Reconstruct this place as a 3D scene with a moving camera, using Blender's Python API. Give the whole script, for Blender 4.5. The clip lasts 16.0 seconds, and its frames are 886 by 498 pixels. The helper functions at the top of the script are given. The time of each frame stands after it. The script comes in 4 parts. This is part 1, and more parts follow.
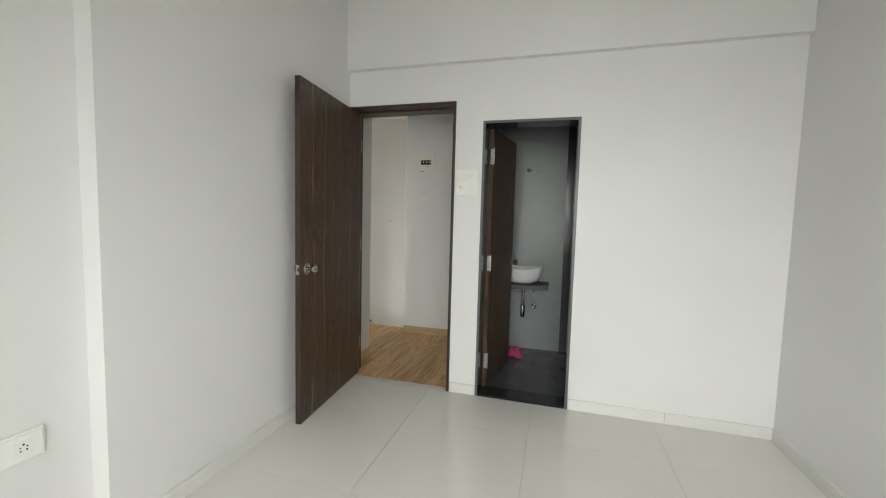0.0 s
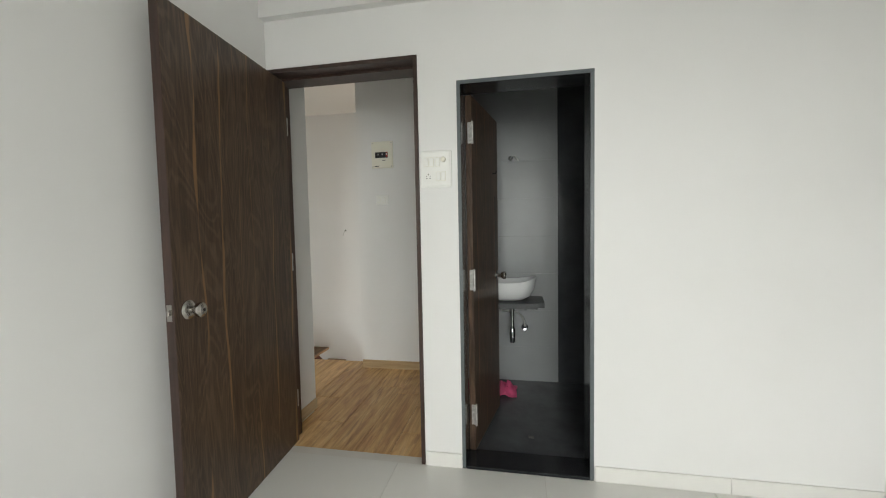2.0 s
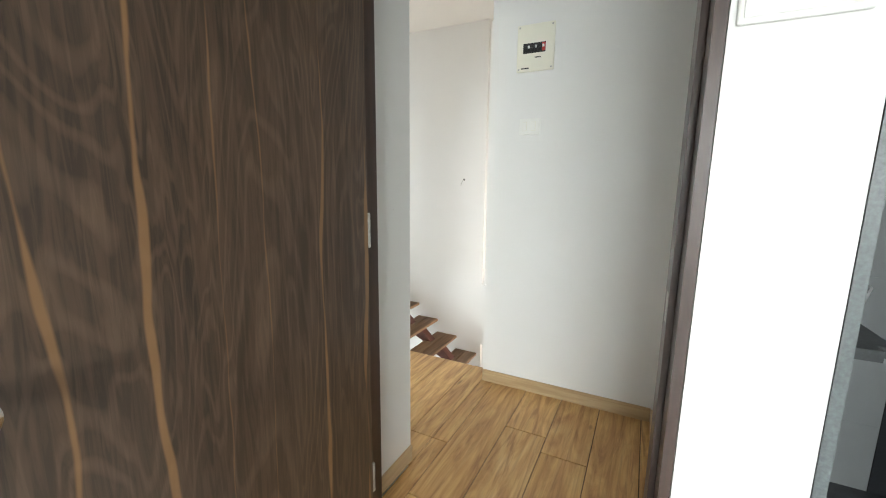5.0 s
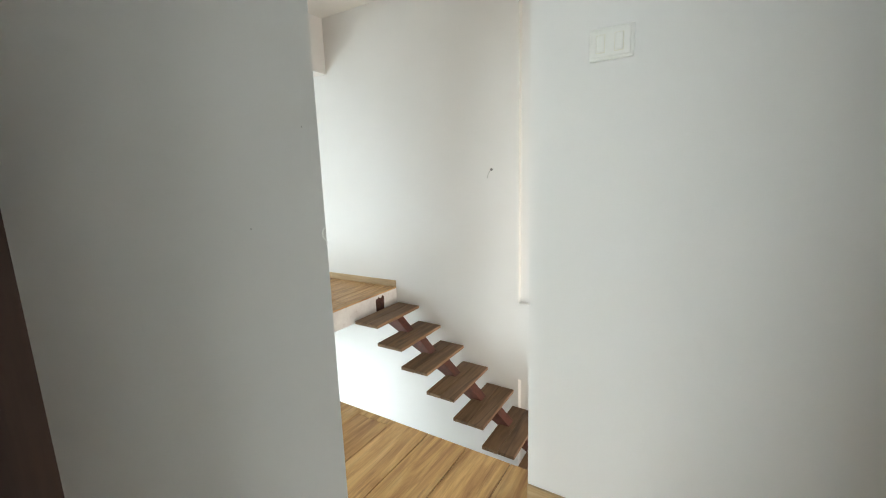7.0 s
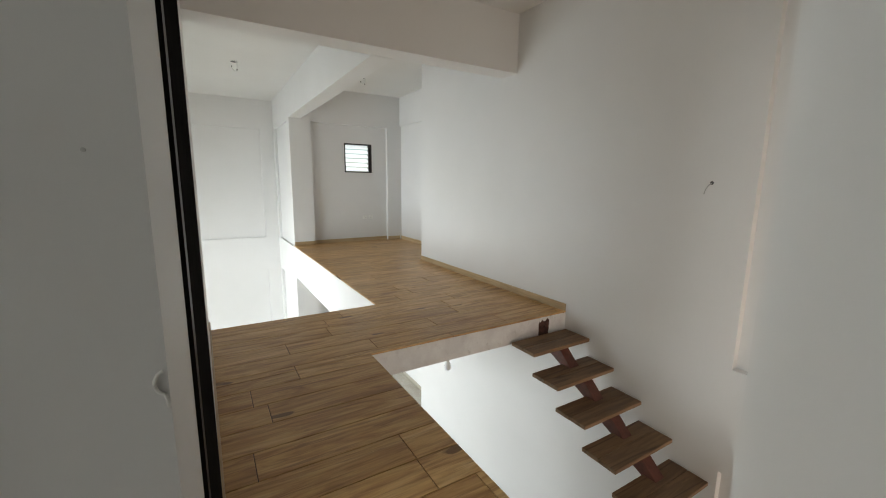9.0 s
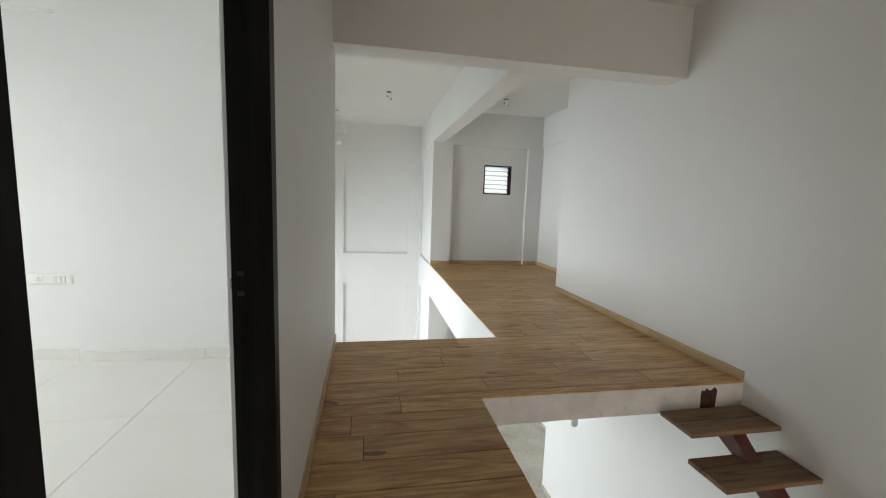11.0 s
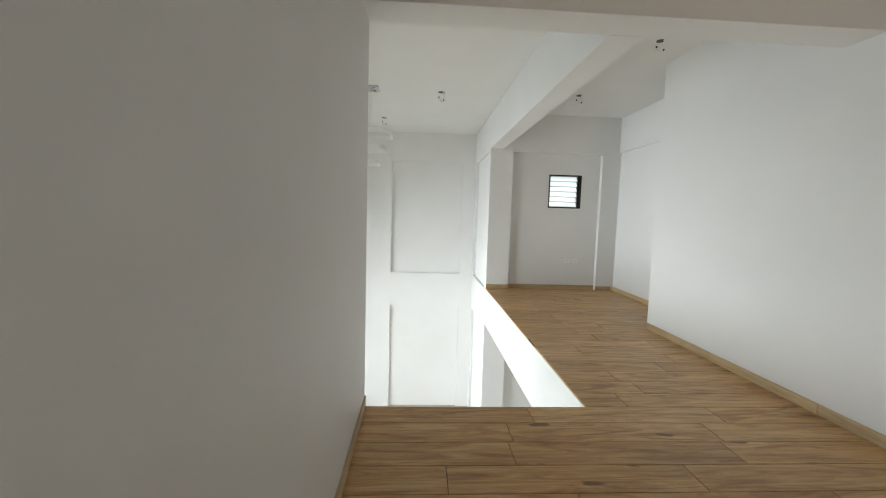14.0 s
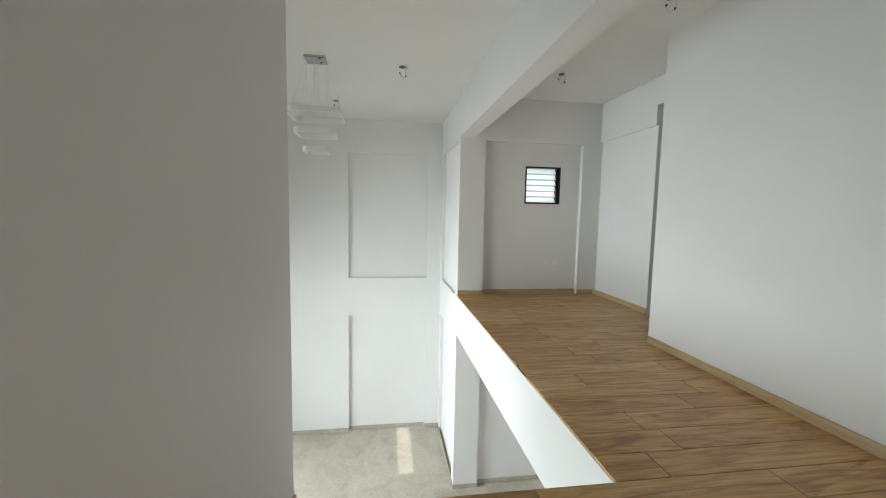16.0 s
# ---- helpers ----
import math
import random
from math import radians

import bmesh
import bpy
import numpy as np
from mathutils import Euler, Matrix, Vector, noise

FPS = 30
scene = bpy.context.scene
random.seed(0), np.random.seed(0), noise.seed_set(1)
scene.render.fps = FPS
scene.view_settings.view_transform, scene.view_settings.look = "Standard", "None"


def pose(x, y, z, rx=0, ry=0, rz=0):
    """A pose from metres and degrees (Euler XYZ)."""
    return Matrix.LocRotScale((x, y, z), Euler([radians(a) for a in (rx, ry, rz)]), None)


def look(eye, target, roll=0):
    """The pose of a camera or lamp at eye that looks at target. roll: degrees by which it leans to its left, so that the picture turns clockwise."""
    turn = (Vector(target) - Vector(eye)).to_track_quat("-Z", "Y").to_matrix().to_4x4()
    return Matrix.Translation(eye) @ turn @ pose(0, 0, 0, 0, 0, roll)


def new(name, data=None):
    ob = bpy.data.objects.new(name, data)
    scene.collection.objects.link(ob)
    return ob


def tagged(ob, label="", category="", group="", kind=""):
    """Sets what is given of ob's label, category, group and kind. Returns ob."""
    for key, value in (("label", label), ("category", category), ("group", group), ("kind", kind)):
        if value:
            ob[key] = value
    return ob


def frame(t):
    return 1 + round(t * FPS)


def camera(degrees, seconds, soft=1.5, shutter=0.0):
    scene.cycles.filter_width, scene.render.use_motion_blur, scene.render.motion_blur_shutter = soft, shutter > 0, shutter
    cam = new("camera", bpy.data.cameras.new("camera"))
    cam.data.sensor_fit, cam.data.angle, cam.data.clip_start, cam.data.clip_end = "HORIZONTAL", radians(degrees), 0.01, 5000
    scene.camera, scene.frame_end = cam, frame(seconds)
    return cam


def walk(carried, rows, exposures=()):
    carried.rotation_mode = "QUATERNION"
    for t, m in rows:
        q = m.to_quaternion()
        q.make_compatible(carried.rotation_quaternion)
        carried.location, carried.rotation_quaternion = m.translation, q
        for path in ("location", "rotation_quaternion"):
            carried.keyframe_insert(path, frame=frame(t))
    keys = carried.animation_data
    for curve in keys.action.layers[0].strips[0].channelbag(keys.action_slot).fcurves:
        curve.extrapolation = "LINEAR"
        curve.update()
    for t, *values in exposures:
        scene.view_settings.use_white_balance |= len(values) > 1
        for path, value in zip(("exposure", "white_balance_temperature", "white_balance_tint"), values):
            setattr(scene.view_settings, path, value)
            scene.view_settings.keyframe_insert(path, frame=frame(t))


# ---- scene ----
cam = camera(96.3, 16.0, soft=1.1)
PATH = [
    (0, (0.72, -2.761, 1.274), (0.17, -0.844, 1.122), 1.5),
    (0.5, (0.728, -2.557, 1.268), (0.338, -0.598, 1.176), 0.6),
    (1, (0.696, -2.384, 1.253), (0.309, -0.427, 1.11), 0.2),
    (1.5, (0.593, -2.16, 1.258), (0.327, -0.178, 1.19), -0.9),
    (2, (0.493, -1.962, 1.24), (0.114, -0.001, 1.131), -1.1),
    (2.5, (0.442, -1.682, 1.248), (-0.126, 0.235, 1.218), -1.4),
    (3, (0.372, -1.481, 1.239), (-0.277, 0.406, 1.096), 0.0),
    (3.5, (0.222, -1.315, 1.229), (-0.509, 0.54, 1.067), 0.2),
    (3.7, (0.188, -1.256, 1.218), (-0.563, 0.585, 1.0), 0.7),
    (5.8, (-0.279, -0.346, 1.179), (-1.232, 1.381, 0.846), -0.6),
    (6, (-0.32, -0.212, 1.141), (-1.29, 1.509, 0.826), -0.7),
    (6.5, (-0.391, -0.022, 1.161), (-1.462, 1.638, 0.848), -1.1),
    (7, (-0.472, 0.134, 1.146), (-1.51, 1.808, 0.801), -1.8),
    (7.5, (-0.578, 0.257, 1.159), (-1.66, 1.905, 0.82), -0.4),
    (8, (-0.635, 0.336, 1.162), (-1.977, 1.783, 0.841), 0.6),
    (8.5, (-0.634, 0.448, 1.191), (-2.161, 1.686, 0.823), 0.7),
    (9, (-0.615, 0.556, 1.204), (-2.308, 1.569, 0.874), 0.6),
    (9.5, (-0.634, 0.606, 1.221), (-2.459, 1.363, 0.915), 0.9),
    (11.8, (-1.036, 0.844, 1.214), (-3.02, 0.993, 1.01), 1.2),
    (12, (-1.084, 0.847, 1.219), (-3.072, 0.938, 1.022), 1.0),
    (12.5, (-1.267, 0.823, 1.22), (-3.254, 1.02, 1.109), 2.4),
    (13, (-1.401, 0.808, 1.211), (-3.38, 1.039, 1.029), 1.3),
    (13.5, (-1.596, 0.833, 1.219), (-3.583, 0.988, 1.05), 1.4),
    (14, (-1.782, 0.843, 1.226), (-3.771, 0.953, 1.051), 1.7),
    (14.5, (-1.989, 0.83, 1.233), (-3.971, 1.075, 1.136), 1.2),
    (15, (-2.172, 0.828, 1.215), (-4.151, 1.058, 1.041), 0.5),
    (15.5, (-2.402, 0.874, 1.232), (-4.39, 1.047, 1.102), 0.7),
    (16, (-2.621, 0.873, 1.233), (-4.591, 1.164, 1.048), 1.1),
]
walk(cam, [(t, look(eye, target, roll)) for t, eye, target, roll in PATH], exposures=[
    (0, 0.2, 6500, 9), (1.5, 0.32, 6500, 9), (2.5, 0.42, 6480, 9), (3.5, 0.82, 6450, 9), (5.8, 1.35, 6100, 6), (6.5, 1.2, 6100, 5), (7, 1.0, 6200, 6), (7.5, 0.62, 6350, 8),
    (8, 0.45, 6500, 10), (9, -0.08, 6500, 10), (9.5, -0.15, 6450, 10), (12, -0.24, 6400, 9), (13, -0.18, 6400, 9), (14, 0.0, 6400, 9), (15, -0.12, 6350, 8), (16, -0.2, 6350, 8)])

# ---- world, sun, lights ----
SUN_EL, SUN_AZ = radians(50), radians(180)
world = bpy.data.worlds.new("sky")
scene.world = world
world.use_nodes = True
_n = world.node_tree.nodes
_sky = _n.new("ShaderNodeTexSky")
_sky.sky_type, _sky.sun_disc = "NISHITA", False
_sky.sun_elevation, _sky.sun_rotation = SUN_EL, SUN_AZ
_n["Background"].inputs["Strength"].default_value = 0.12
world.node_tree.links.new(_sky.outputs[0], _n["Background"].inputs["Color"])

sun = new("sun", bpy.data.lights.new("sun", "SUN"))
sun.data.energy, sun.data.angle, sun.data.color = 4.0, radians(0.5), (1, 0.95, 0.87)
sun.matrix_world = look((-9.5, -20, 22), (-9.5, -20 + math.cos(SUN_EL), 22 - math.sin(SUN_EL)))


def window_light(name, eye, target, w, h, energy, color=(0.965, 1.0, 0.98)):
    lamp = new(name, bpy.data.lights.new(name, "AREA"))
    lamp.data.shape, lamp.data.size, lamp.data.size_y = "RECTANGLE", w, h
    lamp.data.energy, lamp.data.color, lamp.data.spread = energy, color, radians(120)
    lamp.matrix_world = look(eye, target)
    return lamp


window_light("daylight_bedroom", (1.0, -4.38, 1.5), (0.8, -2.2, 0), 1.9, 1.4, 43, (0.99, 1.0, 0.96))
window_light("daylight_bedroom_two", (-2.5, -4.38, 1.5), (-2.6, -1.4, 0), 1.9, 1.4, 75)
window_light("daylight_living", (-7.0, -2.98, -0.6), (-7.3, 1.5, -2.2), 3.4, 4.2, 205, (0.92, 0.985, 1.0))
window_light("daylight_louvre", (-8.62, 3.25, 1.66), (-5, 3.25, 1.6), 0.5, 0.5, 0.9)
# unseen warm fill lamp, added to brighten the stair wall from low down
window_light("fill_stair", (1.98, 2.5, -0.75), (-3, 3.0, 0.6), 1.5, 1.5, 29, (1.0, 0.83, 0.67))

# ---- materials ----


def nodes_of(name):
    m = bpy.data.materials.new(name)
    m.use_nodes = True
    nt = m.node_tree
    return m, nt, nt.nodes["Principled BSDF"]


def link(nt, a, b):
    nt.links.new(a, b)


def coords(nt, scale=(1, 1, 1), jitter=False):
    tc = nt.nodes.new("ShaderNodeTexCoord")
    mp = nt.nodes.new("ShaderNodeMapping")
    mp.inputs["Scale"].default_value = scale
    out = tc.outputs["Object"]
    if jitter:
        info = nt.nodes.new("ShaderNodeObjectInfo")
        mul = nt.nodes.new("ShaderNodeVectorMath")
        mul.operation = "SCALE"
        mul.inputs[0].default_value = (17.3, 31.7, 11.9)
        link(nt, info.outputs["Random"], mul.inputs["Scale"])
        add = nt.nodes.new("ShaderNodeVectorMath")
        link(nt, out, add.inputs[0])
        link(nt, mul.outputs[0], add.inputs[1])
        out = add.outputs[0]
    link(nt, out, mp.inputs["Vector"])
    return mp.outputs[0]


def noise_tex(nt, vec, scale, detail=4, rough=0.55, distortion=0.0):
    n = nt.nodes.new("ShaderNodeTexNoise")
    n.inputs["Scale"].default_value, n.inputs["Detail"].default_value = scale, detail
    n.inputs["Roughness"].default_value, n.inputs["Distortion"].default_value = rough, distortion
    link(nt, vec, n.inputs["Vector"])
    return n.outputs["Fac"]


def ramp(nt, fac, stops):
    r = nt.nodes.new("ShaderNodeValToRGB")
    els = r.color_ramp.elements
    while len(els) < len(stops):
        els.new(0.5)
    for e, (p, c) in zip(els, stops):
        e.position, e.color = p, (*c, 1)
    link(nt, fac, r.inputs["Fac"])
    return r.outputs["Color"]


def mix(nt, fac, a, b, mode="MIX"):
    m = nt.nodes.new("ShaderNodeMix")
    m.data_type, m.blend_type = "RGBA", mode
    for sock, v in ((m.inputs["Factor"], fac), (m.inputs["A"], a), (m.inputs["B"], b)):
        if hasattr(v, "links"):
            link(nt, v, sock)
        else:
            sock.default_value = v if isinstance(v, float) else (*v, 1)
    return m.outputs["Result"]


def bump(nt, bsdf, height, strength, distance=0.002):
    b = nt.nodes.new("ShaderNodeBump")
    b.inputs["Strength"].default_value, b.inputs["Distance"].default_value = strength, distance
    link(nt, height, b.inputs["Height"])
    link(nt, b.outputs[0], bsdf.inputs["Normal"])


def plain(name, color, rough=0.5, metal=0.0, vary=0.06, scale=6.0, fine=120.0, relief=0.1):
    """A near-plain surface with two scales of faint variation and fine relief."""
    m, nt, p = nodes_of(name)
    v = coords(nt)
    big, small = noise_tex(nt, v, scale), noise_tex(nt, v, fine, 2)
    lo = tuple(max(0, c * (1 - vary)) for c in color)
    hi = tuple(min(1, c * (1 + vary)) for c in color)
    c1 = ramp(nt, big, [(0.3, lo), (0.7, hi)])
    link(nt, mix(nt, 0.15, c1, ramp(nt, small, [(0.3, lo), (0.7, hi)])), p.inputs["Base Color"])
    p.inputs["Roughness"].default_value, p.inputs["Metallic"].default_value = rough, metal
    if relief:
        bump(nt, p, small, relief, 0.0008)
    return m


def paint_material():
    """White wall paint over hand-floated plaster: soft waves, roller stipple, faint scuffs."""
    m, nt, p = nodes_of("wall_paint")
    v = coords(nt)
    big, mid, fine = noise_tex(nt, v, 0.8, 3), noise_tex(nt, v, 3.5, 5, 0.6), noise_tex(nt, v, 160, 2)
    c = ramp(nt, big, [(0.3, (0.715, 0.71, 0.695)), (0.7, (0.76, 0.755, 0.745))])
    scuff = noise_tex(nt, coords(nt, (1, 1, 0.35)), 2.2, 8, 0.7)
    c = mix(nt, ramp(nt, scuff, [(0.66, (0, 0, 0)), (0.8, (0.35, 0.35, 0.35))]), c, (0.66, 0.64, 0.61))
    link(nt, c, p.inputs["Base Color"])
    p.inputs["Roughness"].default_value = 0.55
    add = nt.nodes.new("ShaderNodeMath")
    add.operation = "MULTIPLY_ADD"
    add.inputs[1].default_value = 0.12
    link(nt, fine, add.inputs[0])
    link(nt, mid, add.inputs[2])
    bump(nt, p, add.outputs[0], 0.12, 0.006)
    return m


def raw_paint_material():
    """Thin patchy whitewash on a rough slab edge."""
    m, nt, p = nodes_of("patchy_whitewash")
    v = coords(nt)
    a, b = noise_tex(nt, v, 3.0, 6, 0.65), noise_tex(nt, v, 14, 6, 0.7)
    c = ramp(nt, a, [(0.35, (0.80, 0.80, 0.79)), (0.62, (0.62, 0.60, 0.60))])
    c = mix(nt, ramp(nt, b, [(0.58, (0, 0, 0)), (0.72, (0.6, 0.6, 0.6))]), c, (0.45, 0.42, 0.4))
    link(nt, c, p.inputs["Base Color"])
    p.inputs["Roughness"].default_value = 0.7
    bump(nt, p, b, 0.3, 0.004)
    return m


def wood_material(name, lo, mid, hi, axis, stretch=14.0, rough=0.4, streak=None, jitter=True, relief=0.12, swing=0.5):
    """Wood grain drawn out along one axis (0 x, 1 y, 2 z)."""
    m, nt, p = nodes_of(name)
    s = [stretch, stretch, stretch]
    s[axis] = 1.0
    v = coords(nt, tuple(s), jitter)
    g1, g2 = noise_tex(nt, v, 0.55, 6, 0.6, 0.9), noise_tex(nt, v, 3.0, 5, 0.65, 0.4)
    c = ramp(nt, g1, [(0.32, lo), (0.5, mid), (0.68, hi)])
    c = mix(nt, 0.4, c, ramp(nt, g2, [(0.38, lo), (0.58, hi)]))
    if streak:
        g3 = noise_tex(nt, coords(nt, tuple(x * 0.62 if x > 1 else 0.35 for x in s), jitter), 0.75, 2, 0.4, 0.25)
        c = mix(nt, ramp(nt, g3, [(0.485, (0, 0, 0)), (0.5, (0.85, 0.85, 0.85)), (0.515, (0, 0, 0))]), c, streak)
    if jitter:
        info = nt.nodes.new("ShaderNodeObjectInfo")
        d = 1 - 0.3 * swing
        c = mix(nt, 1.0, c, ramp(nt, info.outputs["Random"], [(0, (d, d, d)), (1, (1.0, 1.0, 1.0))]), "MULTIPLY")
    link(nt, c, p.inputs["Base Color"])
    p.inputs["Roughness"].default_value = rough
    bump(nt, p, g2, relief, 0.001)
    return m


def plank_material():
    """Oak-look printed tile: pale honey ground, long fine streaks, a few dark cathedral veins and knots, each plank its own tone."""
    m, nt, p = nodes_of("oak_look_tile")
    broad = noise_tex(nt, coords(nt, (12, 1.6, 12), True), 1.0, 6, 0.62, 1.8)
    c = ramp(nt, broad, [(0.3, (0.40, 0.205, 0.075)), (0.45, (0.60, 0.35, 0.13)), (0.58, (0.72, 0.46, 0.19)), (0.72, (0.78, 0.54, 0.255))])
    fine = noise_tex(nt, coords(nt, (55, 2.0, 55), True), 1.0, 5, 0.65, 0.6)
    c = mix(nt, 0.4, c, mix(nt, 1.0, c, ramp(nt, fine, [(0.36, (0.45, 0.39, 0.33)), (0.56, (1.0, 1.0, 1.0))]), "MULTIPLY"))
    vein = noise_tex(nt, coords(nt, (17, 1.1, 17), True), 1.0, 6, 0.62, 2.2)
    c = mix(nt, ramp(nt, vein, [(0.56, (0, 0, 0)), (0.66, (0.62, 0.62, 0.62))]), c, (0.27, 0.13, 0.05))
    knot = noise_tex(nt, coords(nt, (9, 3.2, 9), True), 1.0, 2, 0.4)
    c = mix(nt, ramp(nt, knot, [(0.715, (0, 0, 0)), (0.75, (0.8, 0.8, 0.8))]), c, (0.12, 0.058, 0.026))
    info = nt.nodes.new("ShaderNodeObjectInfo")
    c = mix(nt, 1.0, c, ramp(nt, info.outputs["Random"], [(0, (0.80, 0.76, 0.71)), (0.5, (0.93, 0.915, 0.89)), (1, (1.0, 1.0, 1.0))]), "MULTIPLY")
    link(nt, c, p.inputs["Base Color"])
    link(nt, ramp(nt, fine, [(0.3, (0.42, 0.42, 0.42)), (0.7, (0.33, 0.33, 0.33))]), p.inputs["Roughness"])
    bump(nt, p, fine, 0.15, 0.0008)
    return m


def walnut_material():
    """Dark walnut laminate: cathedral figure, dark pores and thin honey streaks, all upright."""
    m, nt, p = nodes_of("walnut_laminate")
    v = coords(nt, (11, 11, 0.9))
    fig = noise_tex(nt, v, 0.9, 3, 0.5, 1.6)
    rings = noise_tex(nt, coords(nt, (5.5, 5.5, 0.95)), 1.0, 3, 0.45, 1.1)
    sine = nt.nodes.new("ShaderNodeMath")
    sine.operation = "SINE"
    mul = nt.nodes.new("ShaderNodeMath")
    mul.operation = "MULTIPLY"
    mul.inputs[1].default_value = 95.0
    link(nt, rings, mul.inputs[0])
    link(nt, mul.outputs[0], sine.inputs[0])
    pore = noise_tex(nt, coords(nt, (42, 42, 2.6)), 1.6, 5, 0.65, 1.4)
    c = ramp(nt, fig, [(0.3, (0.032, 0.019, 0.012)), (0.52, (0.078, 0.047, 0.029)), (0.75, (0.115, 0.072, 0.045))])
    c = mix(nt, 0.5, c, ramp(nt, sine.outputs[0], [(0.0, (0.030, 0.018, 0.011)), (0.55, (0.085, 0.053, 0.033)), (1.0, (0.12, 0.078, 0.05))]))
    c = mix(nt, 0.28, c, ramp(nt, pore, [(0.42, (0.022, 0.013, 0.009)), (0.6, (0.145, 0.09, 0.056))]))
    sep = nt.nodes.new("ShaderNodeSeparateXYZ")
    tc = nt.nodes.new("ShaderNodeTexCoord")
    link(nt, tc.outputs["Object"], sep.inputs[0])

    def calc(op, x, y=0.0):
        n = nt.nodes.new("ShaderNodeMath")
        n.operation = op
        for sock, val in zip(n.inputs, (x, y)):
            if hasattr(val, "links"):
                link(nt, val, sock)
            else:
                sock.default_value = val
        return n.outputs[0]

    across = calc("SUBTRACT", sep.outputs["X"], sep.outputs["Y"])
    for k, (at, wide) in enumerate(((0.655, 0.0085), (0.515, 0.006), (0.30, 0.004), (0.13, 0.005), (0.405, 0.003), (-0.055, 0.012))):
        vk = coords(nt, (0.3, 0.3, 1.0))
        add = nt.nodes.new("ShaderNodeVectorMath")
        add.inputs[1].default_value = (k * 7.1, k * 3.3, k * 5.7)
        link(nt, vk, add.inputs[0])
        wob = noise_tex(nt, add.outputs[0], 1.6, 3, 0.45)
        amt = noise_tex(nt, add.outputs[0], 2.3, 2, 0.5)
        pos = calc("MULTIPLY_ADD", wob, 0.09)
        pos.node.inputs[2].default_value = at - 0.045
        gap = calc("ABSOLUTE", calc("SUBTRACT", across, pos))
        half = calc("MULTIPLY", calc("SUBTRACT", amt, 0.36), wide * 5)
        edge = calc("MULTIPLY", calc("SUBTRACT", half, gap), 260.0)
        band = ramp(nt, edge, [(0.0, (0, 0, 0)), (1.0, (0.72, 0.72, 0.72))])
        c = mix(nt, band, c, (0.27, 0.145, 0.06))
    link(nt, c, p.inputs["Base Color"])
    p.inputs["Roughness"].default_value = 0.38
    bump(nt, p, pore, 0.1, 0.0006)
    return m


def marble_material():
    """Polished beige tile floor with cloudy pale veining."""
    m, nt, p = nodes_of("beige_marble_tile")
    v = coords(nt)
    a, b = noise_tex(nt, v, 1.6, 8, 0.65, 1.2), noise_tex(nt, v, 6, 6, 0.6, 2.0)
    c = ramp(nt, a, [(0.3, (0.36, 0.32, 0.26)), (0.6, (0.46, 0.42, 0.35))])
    c = mix(nt, ramp(nt, b, [(0.47, (0, 0, 0)), (0.5, (0.5, 0.5, 0.5)), (0.53, (0, 0, 0))]), c, (0.58, 0.54, 0.47))
    link(nt, c, p.inputs["Base Color"])
    p.inputs["Roughness"].default_value = 0.22
    return m


PAINT = paint_material()
RAW = raw_paint_material()
CEIL = plain("ceiling_paint", (0.74, 0.735, 0.715), 0.7, vary=0.02, scale=1.2)
VITRIFIED = plain("ivory_vitrified_tile", (0.70, 0.69, 0.655), 0.09, vary=0.02, scale=2.0, relief=0.0)
TILE_JOINT = plain("ivory_tile_joint", (0.58, 0.56, 0.52), 0.6, vary=0.05)
SKIRT_WHITE = plain("ivory_skirting_tile", (0.72, 0.71, 0.68), 0.25, vary=0.03)
GROUT = plain("dark_joint", (0.075, 0.05, 0.032), 0.9)
PLANK = plank_material()
SKIRT_WOOD_X = wood_material("oak_skirting_x", (0.40, 0.27, 0.14), (0.55, 0.40, 0.225), (0.64, 0.49, 0.30), 0, 16.0, 0.35)
SKIRT_WOOD_Y = wood_material("oak_skirting_y", (0.40, 0.27, 0.14), (0.55, 0.40, 0.225), (0.64, 0.49, 0.30), 1, 16.0, 0.35)
TREAD = wood_material("brown_tread_timber", (0.12, 0.066, 0.032), (0.21, 0.12, 0.06), (0.29, 0.175, 0.09), 1, 12.0, 0.5, (0.09, 0.05, 0.028))
WALNUT = walnut_material()
JAMB = wood_material("dark_jamb_timber", (0.022, 0.012, 0.009), (0.045, 0.024, 0.018), (0.065, 0.036, 0.026), 2, 18.0, 0.4, None, False)
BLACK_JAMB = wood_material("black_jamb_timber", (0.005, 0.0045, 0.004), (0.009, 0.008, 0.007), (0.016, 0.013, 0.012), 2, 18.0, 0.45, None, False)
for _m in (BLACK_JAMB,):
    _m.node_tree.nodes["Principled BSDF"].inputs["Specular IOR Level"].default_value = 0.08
GRANITE = plain("black_granite", (0.022, 0.023, 0.026), 0.18, vary=0.5, scale=220, fine=500, relief=0.0)
GRANITE_EDGE = plain("grey_granite_edge", (0.10, 0.115, 0.12), 0.4, vary=0.3, scale=150)
GREY_TILE = plain("grey_wall_tile", (0.27, 0.28, 0.285), 0.35, vary=0.05, scale=5)
BLACK_TILE = plain("black_wall_tile", (0.042, 0.045, 0.050), 0.16, vary=0.25, scale=4)
BLACK_FLOOR = plain("charcoal_floor_tile", (0.065, 0.069, 0.075), 0.25, vary=0.25, scale=5)
STEEL = plain("brushed_steel", (0.46, 0.44, 0.41), 0.24, 1.0, 0.05)
CHROME = plain("chrome", (0.55, 0.56, 0.58), 0.07, 1.0, 0.02, relief=0.0)
GALV = plain("hinge_steel", (0.50, 0.50, 0.48), 0.5, 0.6, 0.3, 60, 200, 0.4)
SHELF_STONE = plain("dark_grey_stone", (0.05, 0.054, 0.058), 0.4, vary=0.25, scale=60)
